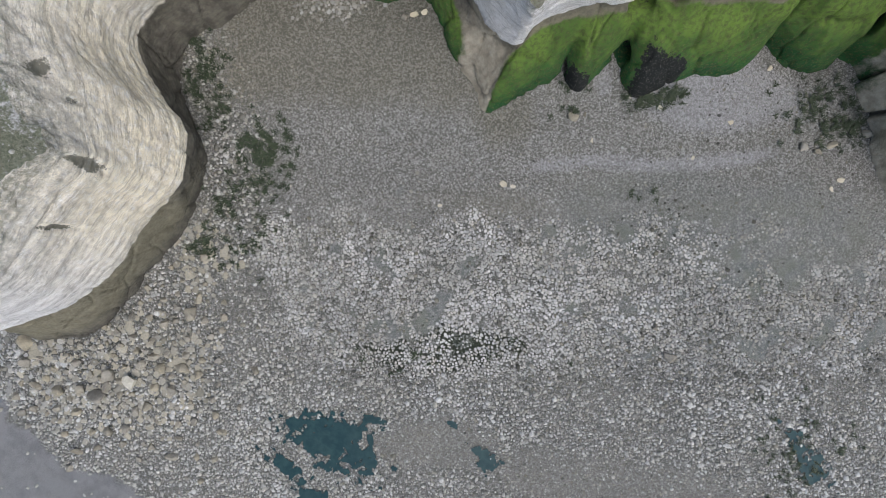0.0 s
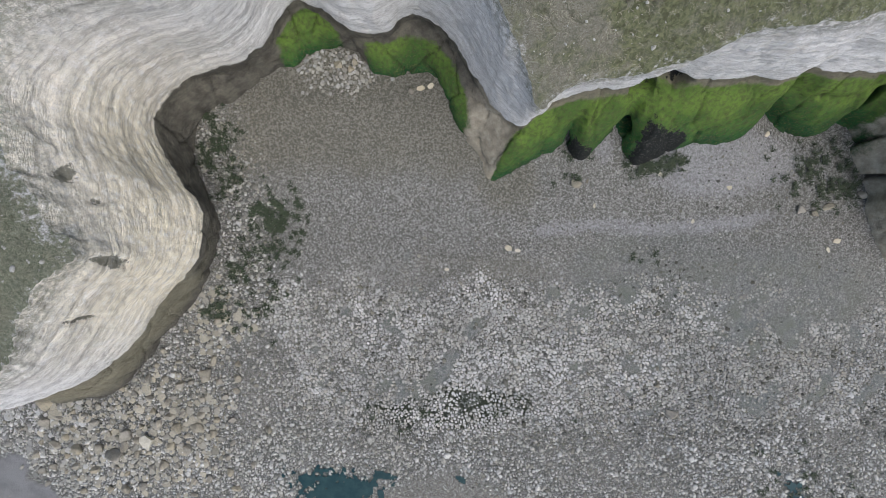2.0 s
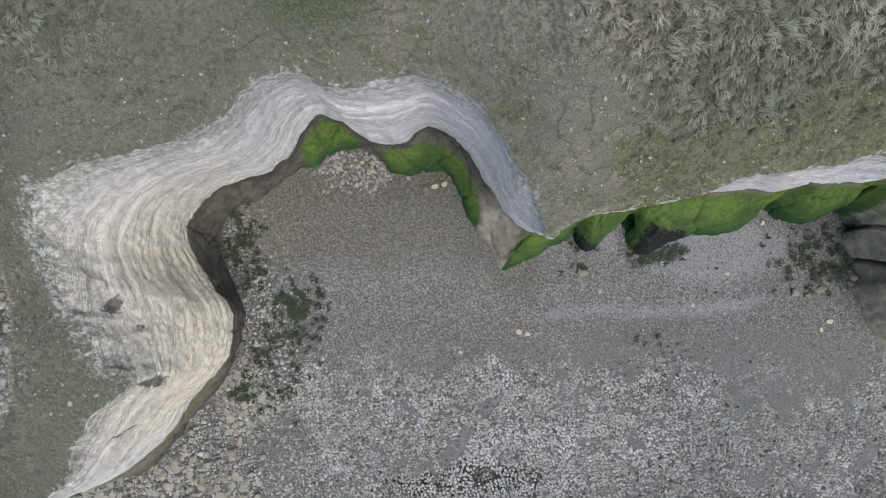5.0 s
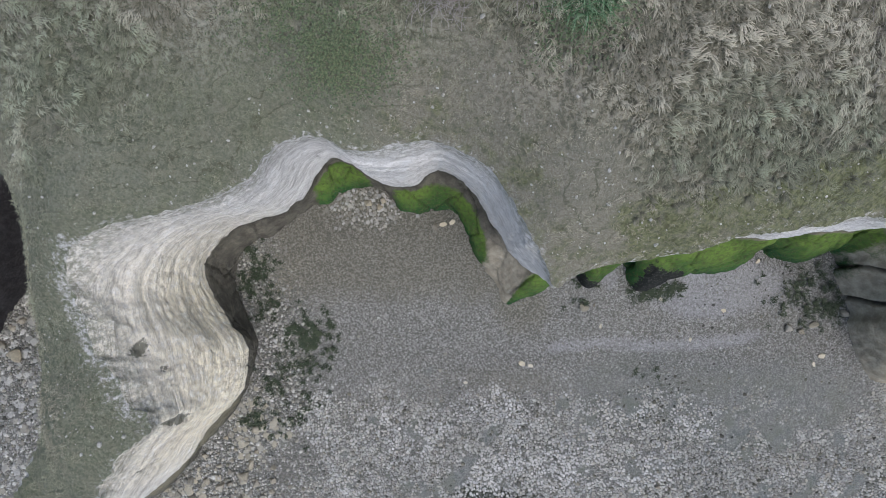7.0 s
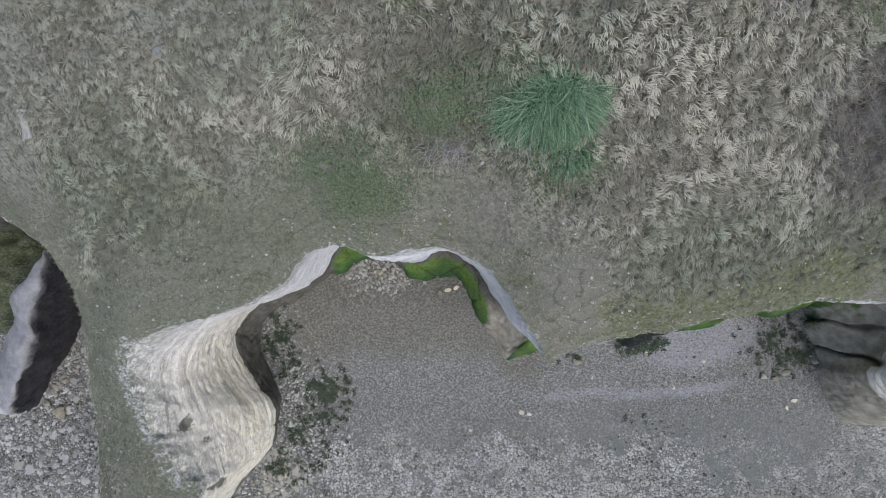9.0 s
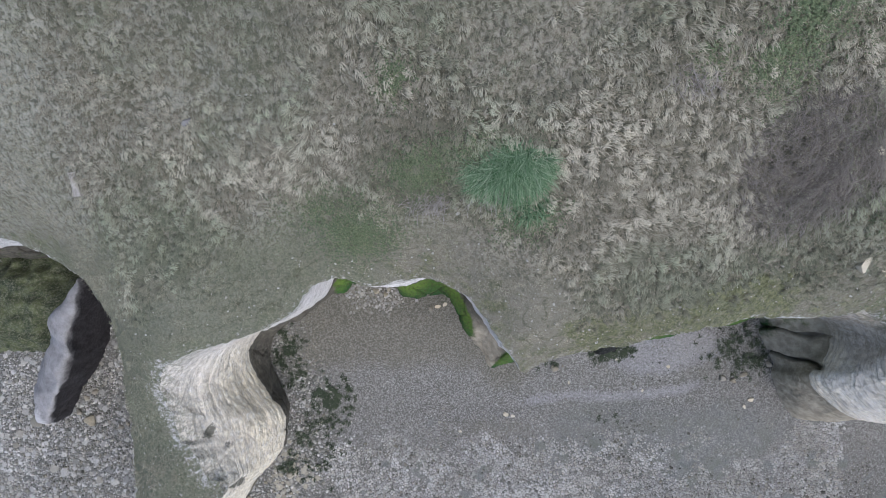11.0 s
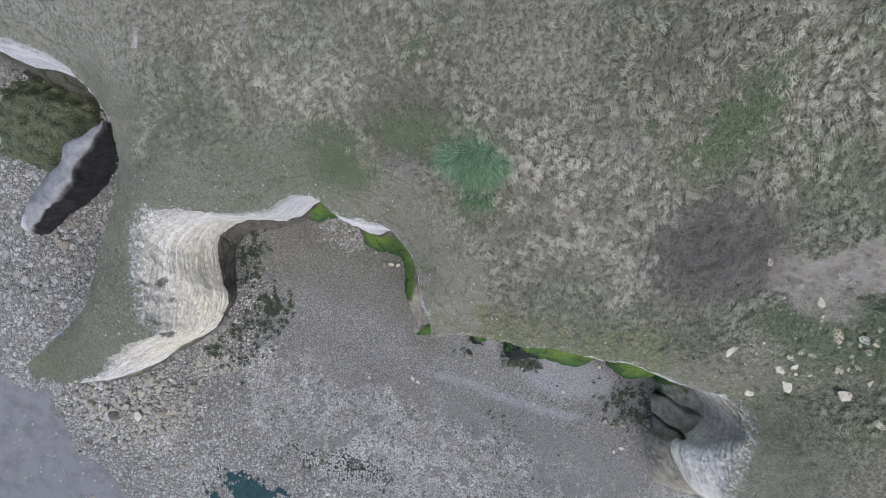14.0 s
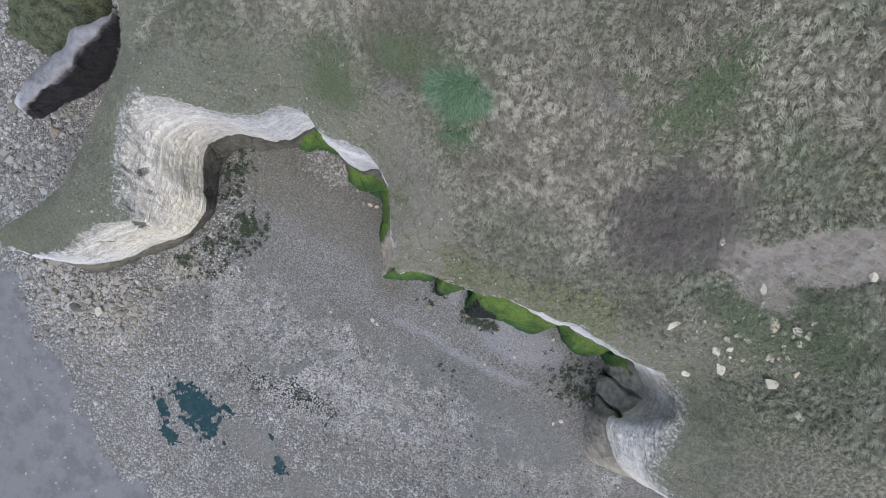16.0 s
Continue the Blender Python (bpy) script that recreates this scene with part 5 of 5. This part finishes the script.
# ---- west cove: rib of rock and weedy mound ----
def build_rib():
    # east foot, crest and height, west foot
    rows = spline([(-19.7, 12.0, -19.9, 11.8, 3.2, -20.6, 12.0), (-19.8, 10.8, -19.9, 10.9, 3.6, -22.0, 11.2), (-20.5, 9.2, -20.2, 9.3, 3.6, -23.7, 10.0),
                   (-20.9, 7.7, -20.6, 7.8, 3.3, -24.3, 8.8), (-21.6, 6.2, -21.1, 6.2, 3.1, -24.9, 7.0), (-22.4, 4.9, -21.8, 5.0, 2.7, -25.3, 5.6),
                   (-23.2, 3.6, -22.8, 3.9, 2.0, -25.5, 4.4), (-24.0, 3.0, -23.9, 3.1, -0.6, -25.2, 3.4)], 7)
    nu, grid, low = len(rows), [], []
    ef, cr, cz, wf = rows[:, 0:2], rows[:, 2:4], rows[:, 4], rows[:, 5:7] + (0.6, 0.0)
    for k in range(33):
        s = k / 16
        if s <= 1:
            xy, z = ef + (cr - ef) * s ** 1.5, -1.2 + (cz + 1.2) * s ** 0.8
        else:
            xy, z = cr + (wf - cr) * (s - 1), -1.2 + (cz + 1.2) * (1 - (s - 1) ** 2.6)
        grid.append(np.c_[xy, z])
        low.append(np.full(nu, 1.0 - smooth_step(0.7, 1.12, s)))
    p = np.array(grid).reshape(-1, 3)
    low = np.array(low).ravel()
    near, second, _ = cells(p * 0.8, 77)
    joint = smooth_step(0.05, 0, second - near)
    p = p + 0.42 * np.c_[fbm(p * 0.5, 5, 80), fbm(p * 0.6, 5, 81), fbm(p * 0.7, 5, 82)] * np.array([1, 1, 0.6])
    p = p + 0.22 * np.c_[fbm(p * 1.5, 4, 83), fbm(p * 1.5, 4, 84), fbm(p * 1.5, 4, 85)]
    p[:, 2] -= 0.12 * joint
    i = (np.arange(32)[:, None] * nu + np.arange(nu - 1)[None, :]).ravel()
    n = Nodes("rib_rock", 0.8, 0.25)
    mid, fine = n.noise(1.1, 6, 0.7), n.noise(8, 6, 0.75)
    col = n.mix(n.ramp(mid, 0.4, 0.64), (0.33, 0.325, 0.315), (0.19, 0.185, 0.178))
    col = n.mix(n.ramp(fine, 0.5, 0.68, 0, 0.6), col, (0.36, 0.355, 0.34))
    col = n.mix(n.ramp(n.calc("ADD", n.value("tip"), n.ramp(fine, 0, 1, -0.5, 0.5)), 0.4, 0.8), col, (0.46, 0.455, 0.44))
    # the value is 1 on the steep east side, which is coloured near black
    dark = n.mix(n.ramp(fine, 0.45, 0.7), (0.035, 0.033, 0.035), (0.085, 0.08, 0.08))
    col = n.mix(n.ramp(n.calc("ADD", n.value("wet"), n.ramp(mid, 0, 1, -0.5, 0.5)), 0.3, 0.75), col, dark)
    stone = n.finish(col, n.calc("ADD", mid, fine), 0.7, 0.08)
    tip = smooth_step(5.6, 4.4, p[:, 1]) * smooth_step(-22.2, -23.2, p[:, 0])
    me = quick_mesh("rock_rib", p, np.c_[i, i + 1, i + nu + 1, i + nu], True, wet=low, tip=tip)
    thing("rock_rib", me, stone, "low rib of grey chalk with a dark east side", "rock", kind="structure")


def build_mound():
    bm_n = 90
    gx, gy = np.meshgrid(np.linspace(-1, 1, bm_n), np.linspace(-1, 1, bm_n))
    x, y = -25.6 + 5.2 * gx.ravel(), 10.4 + 3.8 * gy.ravel()
    r = np.hypot(gx, gy).ravel()
    n1 = plane_noise(x, y, 0.7, 4, 200)
    near, _, _ = cells(np.c_[x * 1.1, y * 1.1, 0 * x + 0.5], 210)
    z = beach_height(x, y) - 0.35 + 1.9 * smooth_step(1.0, 0.2, r + 0.42 * n1) + 0.5 * (0.5 - near) * smooth_step(1, 0.7, r) + 0.15 * n1 + 0.10 * plane_noise(x, y, 3.0, 3, 205)
    i = (np.arange(bm_n - 1)[:, None] * bm_n + np.arange(bm_n - 1)[None, :]).ravel()
    n = Nodes("weedy_rock", 0.8, 0.3)
    mid, fine = n.noise(1.6, 6, 0.7), n.noise(9, 5, 0.7)
    col = n.mix(n.ramp(mid, 0.4, 0.62), (0.026, 0.036, 0.016), (0.095, 0.112, 0.052))
    col = n.mix(n.ramp(fine, 0.48, 0.62, 0, 0.6), col, (0.19, 0.185, 0.135))
    me = quick_mesh("weedy_mound", np.c_[x, y, z], np.c_[i, i + 1, i + bm_n + 1, i + bm_n], True)
    thing("weedy_mound", me, n.finish(col, n.calc("ADD", mid, fine), 0.8, 0.08), "mound of rock covered in dark green weed", "rock")


build_rib()
build_mound()


# ---- pools ----
def build_pools():
    n = Nodes("pool_water", 0.3, 0.12)
    col = n.mix(n.ramp(n.noise(2.5, 5, 0.7), 0.4, 0.65), (0.014, 0.040, 0.045), (0.028, 0.062, 0.062))
    water = n.finish(col, n.noise(20, 3), 0.05, 0.01)
    step = 0.05
    for k, (cx, cy, rx, ry, turn, shallow) in enumerate(POOLS):
        gx, gy = np.meshgrid(np.arange(-rx * 1.4, rx * 1.4, step), np.arange(-rx * 1.4, rx * 1.4, step))
        x, y = cx + gx, cy + gy
        wet = pool_depth(x, y, k)[:-1, :-1] > 0.0
        m = gx.shape[1]
        i = (np.arange(gx.shape[0] - 1)[:, None] * m + np.arange(m - 1)[None, :])[wet]
        faces = np.c_[i, i + 1, i + m + 1, i + m]
        used, faces = np.unique(faces, return_inverse=True)
        xy = np.c_[x.ravel(), y.ravel()][used] + 0.35 * step * np.c_[plane_noise(x, y, 9.0, 1, 320).ravel(), plane_noise(x, y, 9.0, 1, 321).ravel()][used]
        z = beach_height(xy[:, 0], xy[:, 1]) + 0.06
        me = quick_mesh("tide_pool", np.c_[xy, z], faces.reshape(-1, 4), True)
        thing("tide_pool", me, water, "dark teal tide pool with a ragged edge on the shingle", "pool", "tide pools", "structure")


build_pools()


# ---- seaweed ----
def build_wrack():
    rng = np.random.default_rng(31)
    xs, ys = [], []
    for cx, cy, rx, ry, n in ((-7.5, 4.1, 0.75, 0.6, 300), (-8.8, 1.6, 1.0, 1.4, 160), (-10.0, 7.2, 0.6, 1.2, 170), (-9.3, 6.2, 0.4, 0.8, 50), (16.7, 5.7, 1.4, 0.9, 260),
                              (8.2, 2.4, 0.3, 0.16, 18), (5.3, 6.1, 0.4, 0.3, 60), (8.6, 6.3, 0.8, 0.3, 120), (-10.3, 0.1, 0.3, 0.3, 30), (0.5, -4.7, 3.0, 0.5, 20), (15.8, -9.0, 1.6, 1.2, 120)):
        xs.append(rng.normal(cx, rx * 0.85, n)), ys.append(rng.normal(cy, ry * 0.85, n))
    x, y = np.concatenate(xs), np.concatenate(ys)
    ok = ~inside(x, y, LAND) & (plane_noise(x, y, 2.4, 3, 320) > -0.05)
    x, y = np.repeat(x[ok], 12), np.repeat(y[ok], 12)
    n = len(x)
    x, y = x + rng.normal(0, 0.05, n), y + rng.normal(0, 0.05, n)
    v, f, tone, along = blades(x, y, beach_height(x, y) + 0.05, rng.uniform(0, 6.283, n), rng.uniform(0.08, 0.22, n), rng.uniform(0.025, 0.05, n), rng.uniform(0.2, 0.8, n), rng, rng.uniform(0, 1, n))
    thing("seaweed", quick_mesh("seaweed", v, f, True, tone=tone, along=along), WRACK, "dark green bladder wrack lying over beach stones", "seaweed", kind="stuff")


build_wrack()


# ---- grass ----
THICKET = (12.1, 15.0)


def tufts(step, count, length, width, lift, rough, rng):
    x, y = jittered(-20.5, 26, -3, 24.5, step, rng, 0.5)
    ok = inside(x, y, TOP_LAND)
    x, y = x[ok], y[ok]
    edge = gap_to(x, y, RIM_LINE)
    bare, moss, soil, litter, chalk = turf_masks(x, y)
    rg = rough_mask(x, y, edge)
    want = rg if rough else 1 - 0.6 * rg
    want = want * (1 - 0.97 * smooth_step(0.25, 0.5, soil + 0.25 * plane_noise(x, y, 2.0, 3, 414))) * (1 - (0.72 if not rough else 0.97) * bare) * (1 - smooth_step(0.3, 0.6, chalk))
    want = want * smooth_step(0.02, 0.2, edge)
    if rough:
        want -= 0.18 * smooth_step(0.1, 0.45, plane_noise(x, y, 1.3, 3, 410))
        want = want * (1 - 0.95 * smooth_step(1.15, 0.8, np.hypot((x - 18.4) / 3.2, (y - 12.6) / 2.4)))
        want = want * (1 - 0.9 * smooth_step(1.2, 0.7, np.hypot((x - 9.6) / 1.3, (y - 18.6) / 1.7) + 0.5 * plane_noise(x, y, 0.9, 3, 412)))
        want = want * (1 - smooth_step(18.6, 19.6, x) * smooth_step(10.5, 9.5, y))
    ok = rng.uniform(0, 1, len(x)) < want
    x, y = x[ok], y[ok]
    flow = -1.35 + 2.4 * plane_noise(x, y, 0.16, 3, 420) + 1.4 * plane_noise(x, y, 0.9, 2, 430)
    vigour = 1 + 0.35 * plane_noise(x, y, 0.6, 3, 440)
    tint = 0.40 + 2.1 * plane_noise(x, y, 0.25, 4, 450) - 0.2 * smooth_step(0, 5, x) + 0.5 * smooth_step(8, 12, x) + 0.3 * smooth_step(-6, -12, x) + rng.uniform(-0.22, 0.22, len(x))
    # greener patches: x, y, half sizes, amount
    for cx, cy, rx, ry, more in ((10.0, 18.3, 1.8, 1.6, 0.8), (15.5, 18.8, 3.2, 1.8, 0.7), (-11.5, 14.2, 1.8, 1.2, 0.45), (-8.5, 13.2, 2.2, 1.2, 0.5), (-6.0, 12.2, 1.6, 1.0, 0.6),
                                 (-4.0, 14.0, 1.6, 1.0, 0.5), (8.0, 10.2, 5.0, 1.0, 0.5), (9.0, 11.6, 5.0, 1.6, 0.6), (3.0, 13.2, 1.5, 1.0, 0.4), (20.5, 14.5, 3.0, 2.0, 0.7), (22.0, 9.5, 2.5, 4.0, 0.6)):
        tint = tint + more * smooth_step(1.25, 0.5, np.hypot((x - cx) / rx, (y - cy) / ry) + 0.4 * plane_noise(x, y, 0.8, 3, 455))
    # thick pale stands and thin dull ones: x, y, half sizes, amount
    lush = np.ones(len(x))
    for cx, cy, rx, ry, more in ((-7.0, 16.4, 3.6, 1.8, 0.45), (5.5, 14.6, 2.8, 1.6, 0.25), (-1.8, 15.6, 1.9, 1.5, -0.55), (11.5, 20.5, 3.0, 1.8, 0.4), (1.6, 16.6, 1.4, 0.8, 0.35), (-6.0, 13.2, 2.5, 0.9, -0.25), (13.0, 12.0, 3.0, 1.2, -0.2)):
        lush = lush + more * smooth_step(1.3, 0.5, np.hypot((x - cx) / rx, (y - cy) / ry) + 0.6 * plane_noise(x, y, 0.7, 3, 456))
    m = len(x)
    dome, tag = tussocks(x, y)
    if rough:
        hollow_shade = smooth_step(-0.30, 0.05, plane_noise(x, y, 2.2, 3, 478))
        clump = (0.22 + 0.78 * dome) * (0.45 + 0.55 * hollow_shade) * (0.35 + 0.65 * smooth_step(0.6, 3.2, edge[ok])) * np.clip(0.85 + 0.5 * plane_noise(x, y, 0.5, 3, 479) + 0.3 * (tag - 0.5), 0, 1)
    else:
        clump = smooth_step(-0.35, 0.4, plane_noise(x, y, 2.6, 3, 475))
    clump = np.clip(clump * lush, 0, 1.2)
    tint = np.clip(tint + (0.5 * (tag - 0.5) if rough else 0), 0, 1)
    flow = flow + (2.0 * (tag - 0.5) if rough else 0)
    z = turf_height(x, y) - 0.03 + (0.06 if rough else 0.04) * clump
    x, y, z, flow, vigour, tint, clump = (np.repeat(a, count) for a in (x, y, z, flow, vigour, tint, clump))
    n = m * count
    heading = flow + rng.normal(0, 0.42 if rough else 1.4, n)
    x, y = x + rng.normal(0, step * 0.3, n), y + rng.normal(0, step * 0.3, n)
    size = length * vigour * rng.uniform(0.6, 1.35, n)
    v, f, tone, along = blades(x, y, z, heading, size, width * rng.uniform(0.7, 1.3, n), lift * rng.uniform(0.5, 1.4, n), rng, np.clip(tint + rng.uniform(-0.06, 0.06, n), 0, 1))
    # lower along between clumps and in hollows paints their shade into the blades
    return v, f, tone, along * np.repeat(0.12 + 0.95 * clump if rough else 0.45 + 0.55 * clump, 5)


def build_grass():
    rng = np.random.default_rng(41)
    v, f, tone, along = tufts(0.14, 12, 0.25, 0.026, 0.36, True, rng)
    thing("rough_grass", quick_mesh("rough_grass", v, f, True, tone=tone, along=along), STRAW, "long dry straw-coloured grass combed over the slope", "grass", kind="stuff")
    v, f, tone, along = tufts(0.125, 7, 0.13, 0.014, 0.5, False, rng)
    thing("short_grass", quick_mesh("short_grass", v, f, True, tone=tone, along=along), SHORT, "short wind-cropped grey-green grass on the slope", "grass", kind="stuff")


build_grass()


def long_blades(name, parent, cx, cy, rx, ry, n, length, seed, inner, outer, label):
    rng = np.random.default_rng(seed)
    a, r = rng.uniform(0, 6.283, n), np.sqrt(rng.uniform(inner, outer, n))
    wob = 1 + 0.25 * fbm(np.c_[np.cos(a) * 1.5, np.sin(a) * 1.5, 0 * a + seed], 2, 55)
    x, y = cx + rx * r * np.cos(a) * 0.85 * wob, cy + ry * r * np.sin(a) * 0.85 * wob
    z = turf_height(x, y) + 0.35 * (1 - r ** 2) - 0.03
    heading = np.where(rng.uniform(0, 1, n) < 0.5, -1.1 + 1.1 * np.cos(a) + 3.5 * plane_noise(x, y, 1.3, 2, 57), rng.uniform(0, 6.283, n)) + rng.normal(0, 0.6, n)
    v, f, tone, along = blades(x, y, z, heading, length * rng.uniform(0.5, 1.3, n), 0.022 * rng.uniform(0.7, 1.4, n), rng.uniform(0.1, 0.5, n), rng, rng.uniform(0, 1, n) ** 1.6)
    part(name, quick_mesh(name, v, f, True, tone=tone, along=along), LUSH, parent, label)


for cx, cy, rx, ry, n, length, seed, label in ((1.45, 14.95, 1.6, 0.9, 3600, 0.7, 51, "big blue-green tussock of long arching grass"), (2.1, 13.75, 0.9, 0.5, 260, 0.45, 53, "thin green tussock of short arching grass")):
    tussock = tagged(new("grass_tussock"), label, "grass", "green tussocks")
    long_blades("crown", tussock, cx, cy, rx, ry, n // 2, length, seed, 0.0, 0.4, "bright arching blades")
    long_blades("skirt", tussock, cx, cy, rx, ry, n // 2, length * 0.75, seed + 1, 0.4, 1.0, "darker trailing blades")


def build_low_plants():
    rng = np.random.default_rng(61)
    xs, ys = [], []
    for cx, cy, rx, ry, n in ((-1.5, 15.1, 0.9, 0.6, 2200), (-3.8, 13.2, 1.3, 0.7, 2200), (-2.0, 17.6, 0.5, 0.5, 600), (9.5, 18.8, 1.1, 1.6, 5200), (8.7, 17.6, 0.5, 0.5, 800),
                              (21.0, 13.6, 1.6, 1.0, 2600), (6.9, 17.6, 0.6, 0.5, 400), (18.2, 12.9, 1.8, 1.2, 2200), (-4.8, 14.2, 1.6, 0.7, 1200), (2.0, 13.5, 1.0, 0.6, 900),
                              (20.5, 9.5, 2.5, 2.0, 2400), (13.0, 18.8, 2.5, 1.0, 1500), (-0.2, 15.6, 1.6, 0.5, 900), (19.6, 14.8, 1.4, 0.7, 1600), (16.2, 13.3, 1.2, 0.7, 900)):
        xs.append(rng.normal(cx, rx * 0.6, n)), ys.append(rng.normal(cy, ry * 0.6, n))
    x, y = np.concatenate(xs), np.concatenate(ys)
    ok = (plane_noise(x, y, 1.7, 3, 62) > -0.4) & inside(x, y, TOP_LAND)
    x, y = x[ok], y[ok]
    n = len(x)
    z = turf_height(x, y) + 0.05 + 0.25 * rng.uniform(0, 1, n)
    v, f, tone, along = blades(x, y, z, rng.uniform(0, 6.283, n), 0.08 * rng.uniform(0.7, 1.6, n), 0.04 * rng.uniform(0.7, 1.3, n), rng.uniform(-0.1, 0.5, n), rng, rng.uniform(0, 1, n))
    thing("low_plants", quick_mesh("low_plants", v, f, True, tone=tone, along=along), LEAF, "patches of dark green low leafy plants in the grass", "plants", kind="stuff")


build_low_plants()


# ---- bramble thicket and dead stems ----
def stems(name, cx, cy, rx, ry, high, n, reach, radius, material, parent, seed):
    rng = np.random.default_rng(seed)
    a, r = rng.uniform(0, 6.283, n), rng.uniform(0, 1, n) ** 0.55
    r = r * (1 + 0.6 * fbm(np.c_[np.cos(a) * 1.7, np.sin(a) * 1.7, 0 * a + 4], 3, 700))
    x, y = cx + rx * r * np.cos(a), cy + ry * r * np.sin(a)
    heading = rng.uniform(0, 6.283, n)
    k = 6
    s = np.linspace(0, 1, k)[None, :]
    bend = heading[:, None] + rng.normal(0, 0.7, n)[:, None] * s
    length = reach * rng.uniform(0.5, 1.3, n)[:, None]
    px, py = x[:, None] + length * s * np.cos(bend), y[:, None] + length * s * np.sin(bend)
    top = high * (1 - 0.55 * r ** 2)[:, None] * rng.uniform(0.35, 1.1, n)[:, None]
    pz = turf_height(x, y)[:, None] + top * np.sin(np.pi * (0.18 + 0.72 * s))
    pz = np.maximum(pz, turf_height(px.ravel(), py.ravel()).reshape(px.shape) + 0.02)
    v, f, along = tubes(np.stack([px, py, pz], 2), radius * rng.uniform(0.7, 1.4, n))
    me = quick_mesh(name, v, f, True, tone=np.repeat(rng.uniform(0, 1, n), k * 3), along=along)
    return part(name, me, material, parent)


thicket = tagged(new("bramble_thicket"), "leafless purple-brown bramble thicket on the grass slope", "bush")
tagged(stems("stem_tangle", THICKET[0], THICKET[1], 2.5, 2.2, 0.85, 1500, 0.95, 0.011, TWIG, thicket, 71), kind="stuff")
tagged(stems("twig_tangle", THICKET[0], THICKET[1], 2.9, 2.6, 0.6, 1500, 0.5, 0.007, THIN, thicket, 72), kind="stuff")
for cx, cy, seed in ((-1.2, 14.2, 73), (1.1, 14.35, 74), (6.6, 17.2, 75)):
    dead = tagged(new("dead_stems"), "heap of bleached dead plant stems in the grass", "plant", "dead stems")
    tagged(stems("stalk_tangle", cx, cy, 0.7, 0.35, 0.22, 170, 0.55, 0.008, PALE_TWIG, dead, seed), kind="stuff")


# ---- odd things on the grass ----
def build_post():
    n = Nodes("weathered_timber", 0.85, 0.2)
    grain = n.noise(1.0, 5, 0.7, (26, 3, 26), 0.3)
    wood = n.finish(n.mix(n.ramp(grain, 0.35, 0.68), (0.44, 0.425, 0.375), (0.21, 0.195, 0.165)), grain, 0.5, 0.02)
    root = tagged(new("timber_post"), "short weathered pale timber post lying in grass", "post")
    x, y = -13.85, 15.45
    root.matrix_world = pose(x, y, float(turf_height(x, y)) + 0.1, 6, 3, 8)

    def bar(name, sx, sy, sz, at):
        bm = bmesh.new()
        bmesh.ops.create_cube(bm, size=1.0)
        bmesh.ops.scale(bm, vec=(sx, sy, sz), verts=bm.verts)
        bmesh.ops.subdivide_edges(bm, edges=[e for e in bm.edges if abs(e.verts[0].co.y - e.verts[1].co.y) > 0.1], cuts=6)
        for v in bm.verts:
            v.co += 0.014 * Vector(noise.noise_vector(v.co * 4 + Vector(at)))
        bmesh.ops.bevel(bm, geom=bm.edges[:], offset=0.008, segments=1, affect="EDGES")
        bmesh.ops.translate(bm, vec=at, verts=bm.verts)
        part(name, bm, wood, root)

    bar("shaft", 0.24, 0.78, 0.16, (0, 0, 0.0))
    bar("cap", 0.27, 0.09, 0.19, (0, 0.40, 0.0))
    bar("foot_block", 0.27, 0.09, 0.19, (0, -0.38, 0.0))


build_post()
stone_rng = np.random.default_rng(81)
set_rock("grey_stone", ROCKS[3].copy(), -9.5, 17.4, float(turf_height(-9.5, 17.4)) + 0.08, 0.5, stone_rng, 0.6,
         boulder_material("grey_slope_stone", (0.25, 0.25, 0.245), (0.22, 0.22, 0.215), (0.14, 0.14, 0.137)), "grey weathered stone lying in dry grass", "rock", "")


# ---- the cobbles of the middle beach, piece by piece ----
def build_pieces():
    beach = bpy.data.objects["beach"]
    for v, f, x, y, z, tone, hue in NEAR_PLATES:
        me = quick_mesh("cobble", v, f, False, tone=np.full(len(v), tone), hue=np.full(len(v), hue))
        me.materials.append(COBBLES)
        ob = new("cobble", me)
        ob.parent = beach
        ob.location = (x, y, z)


build_pieces()
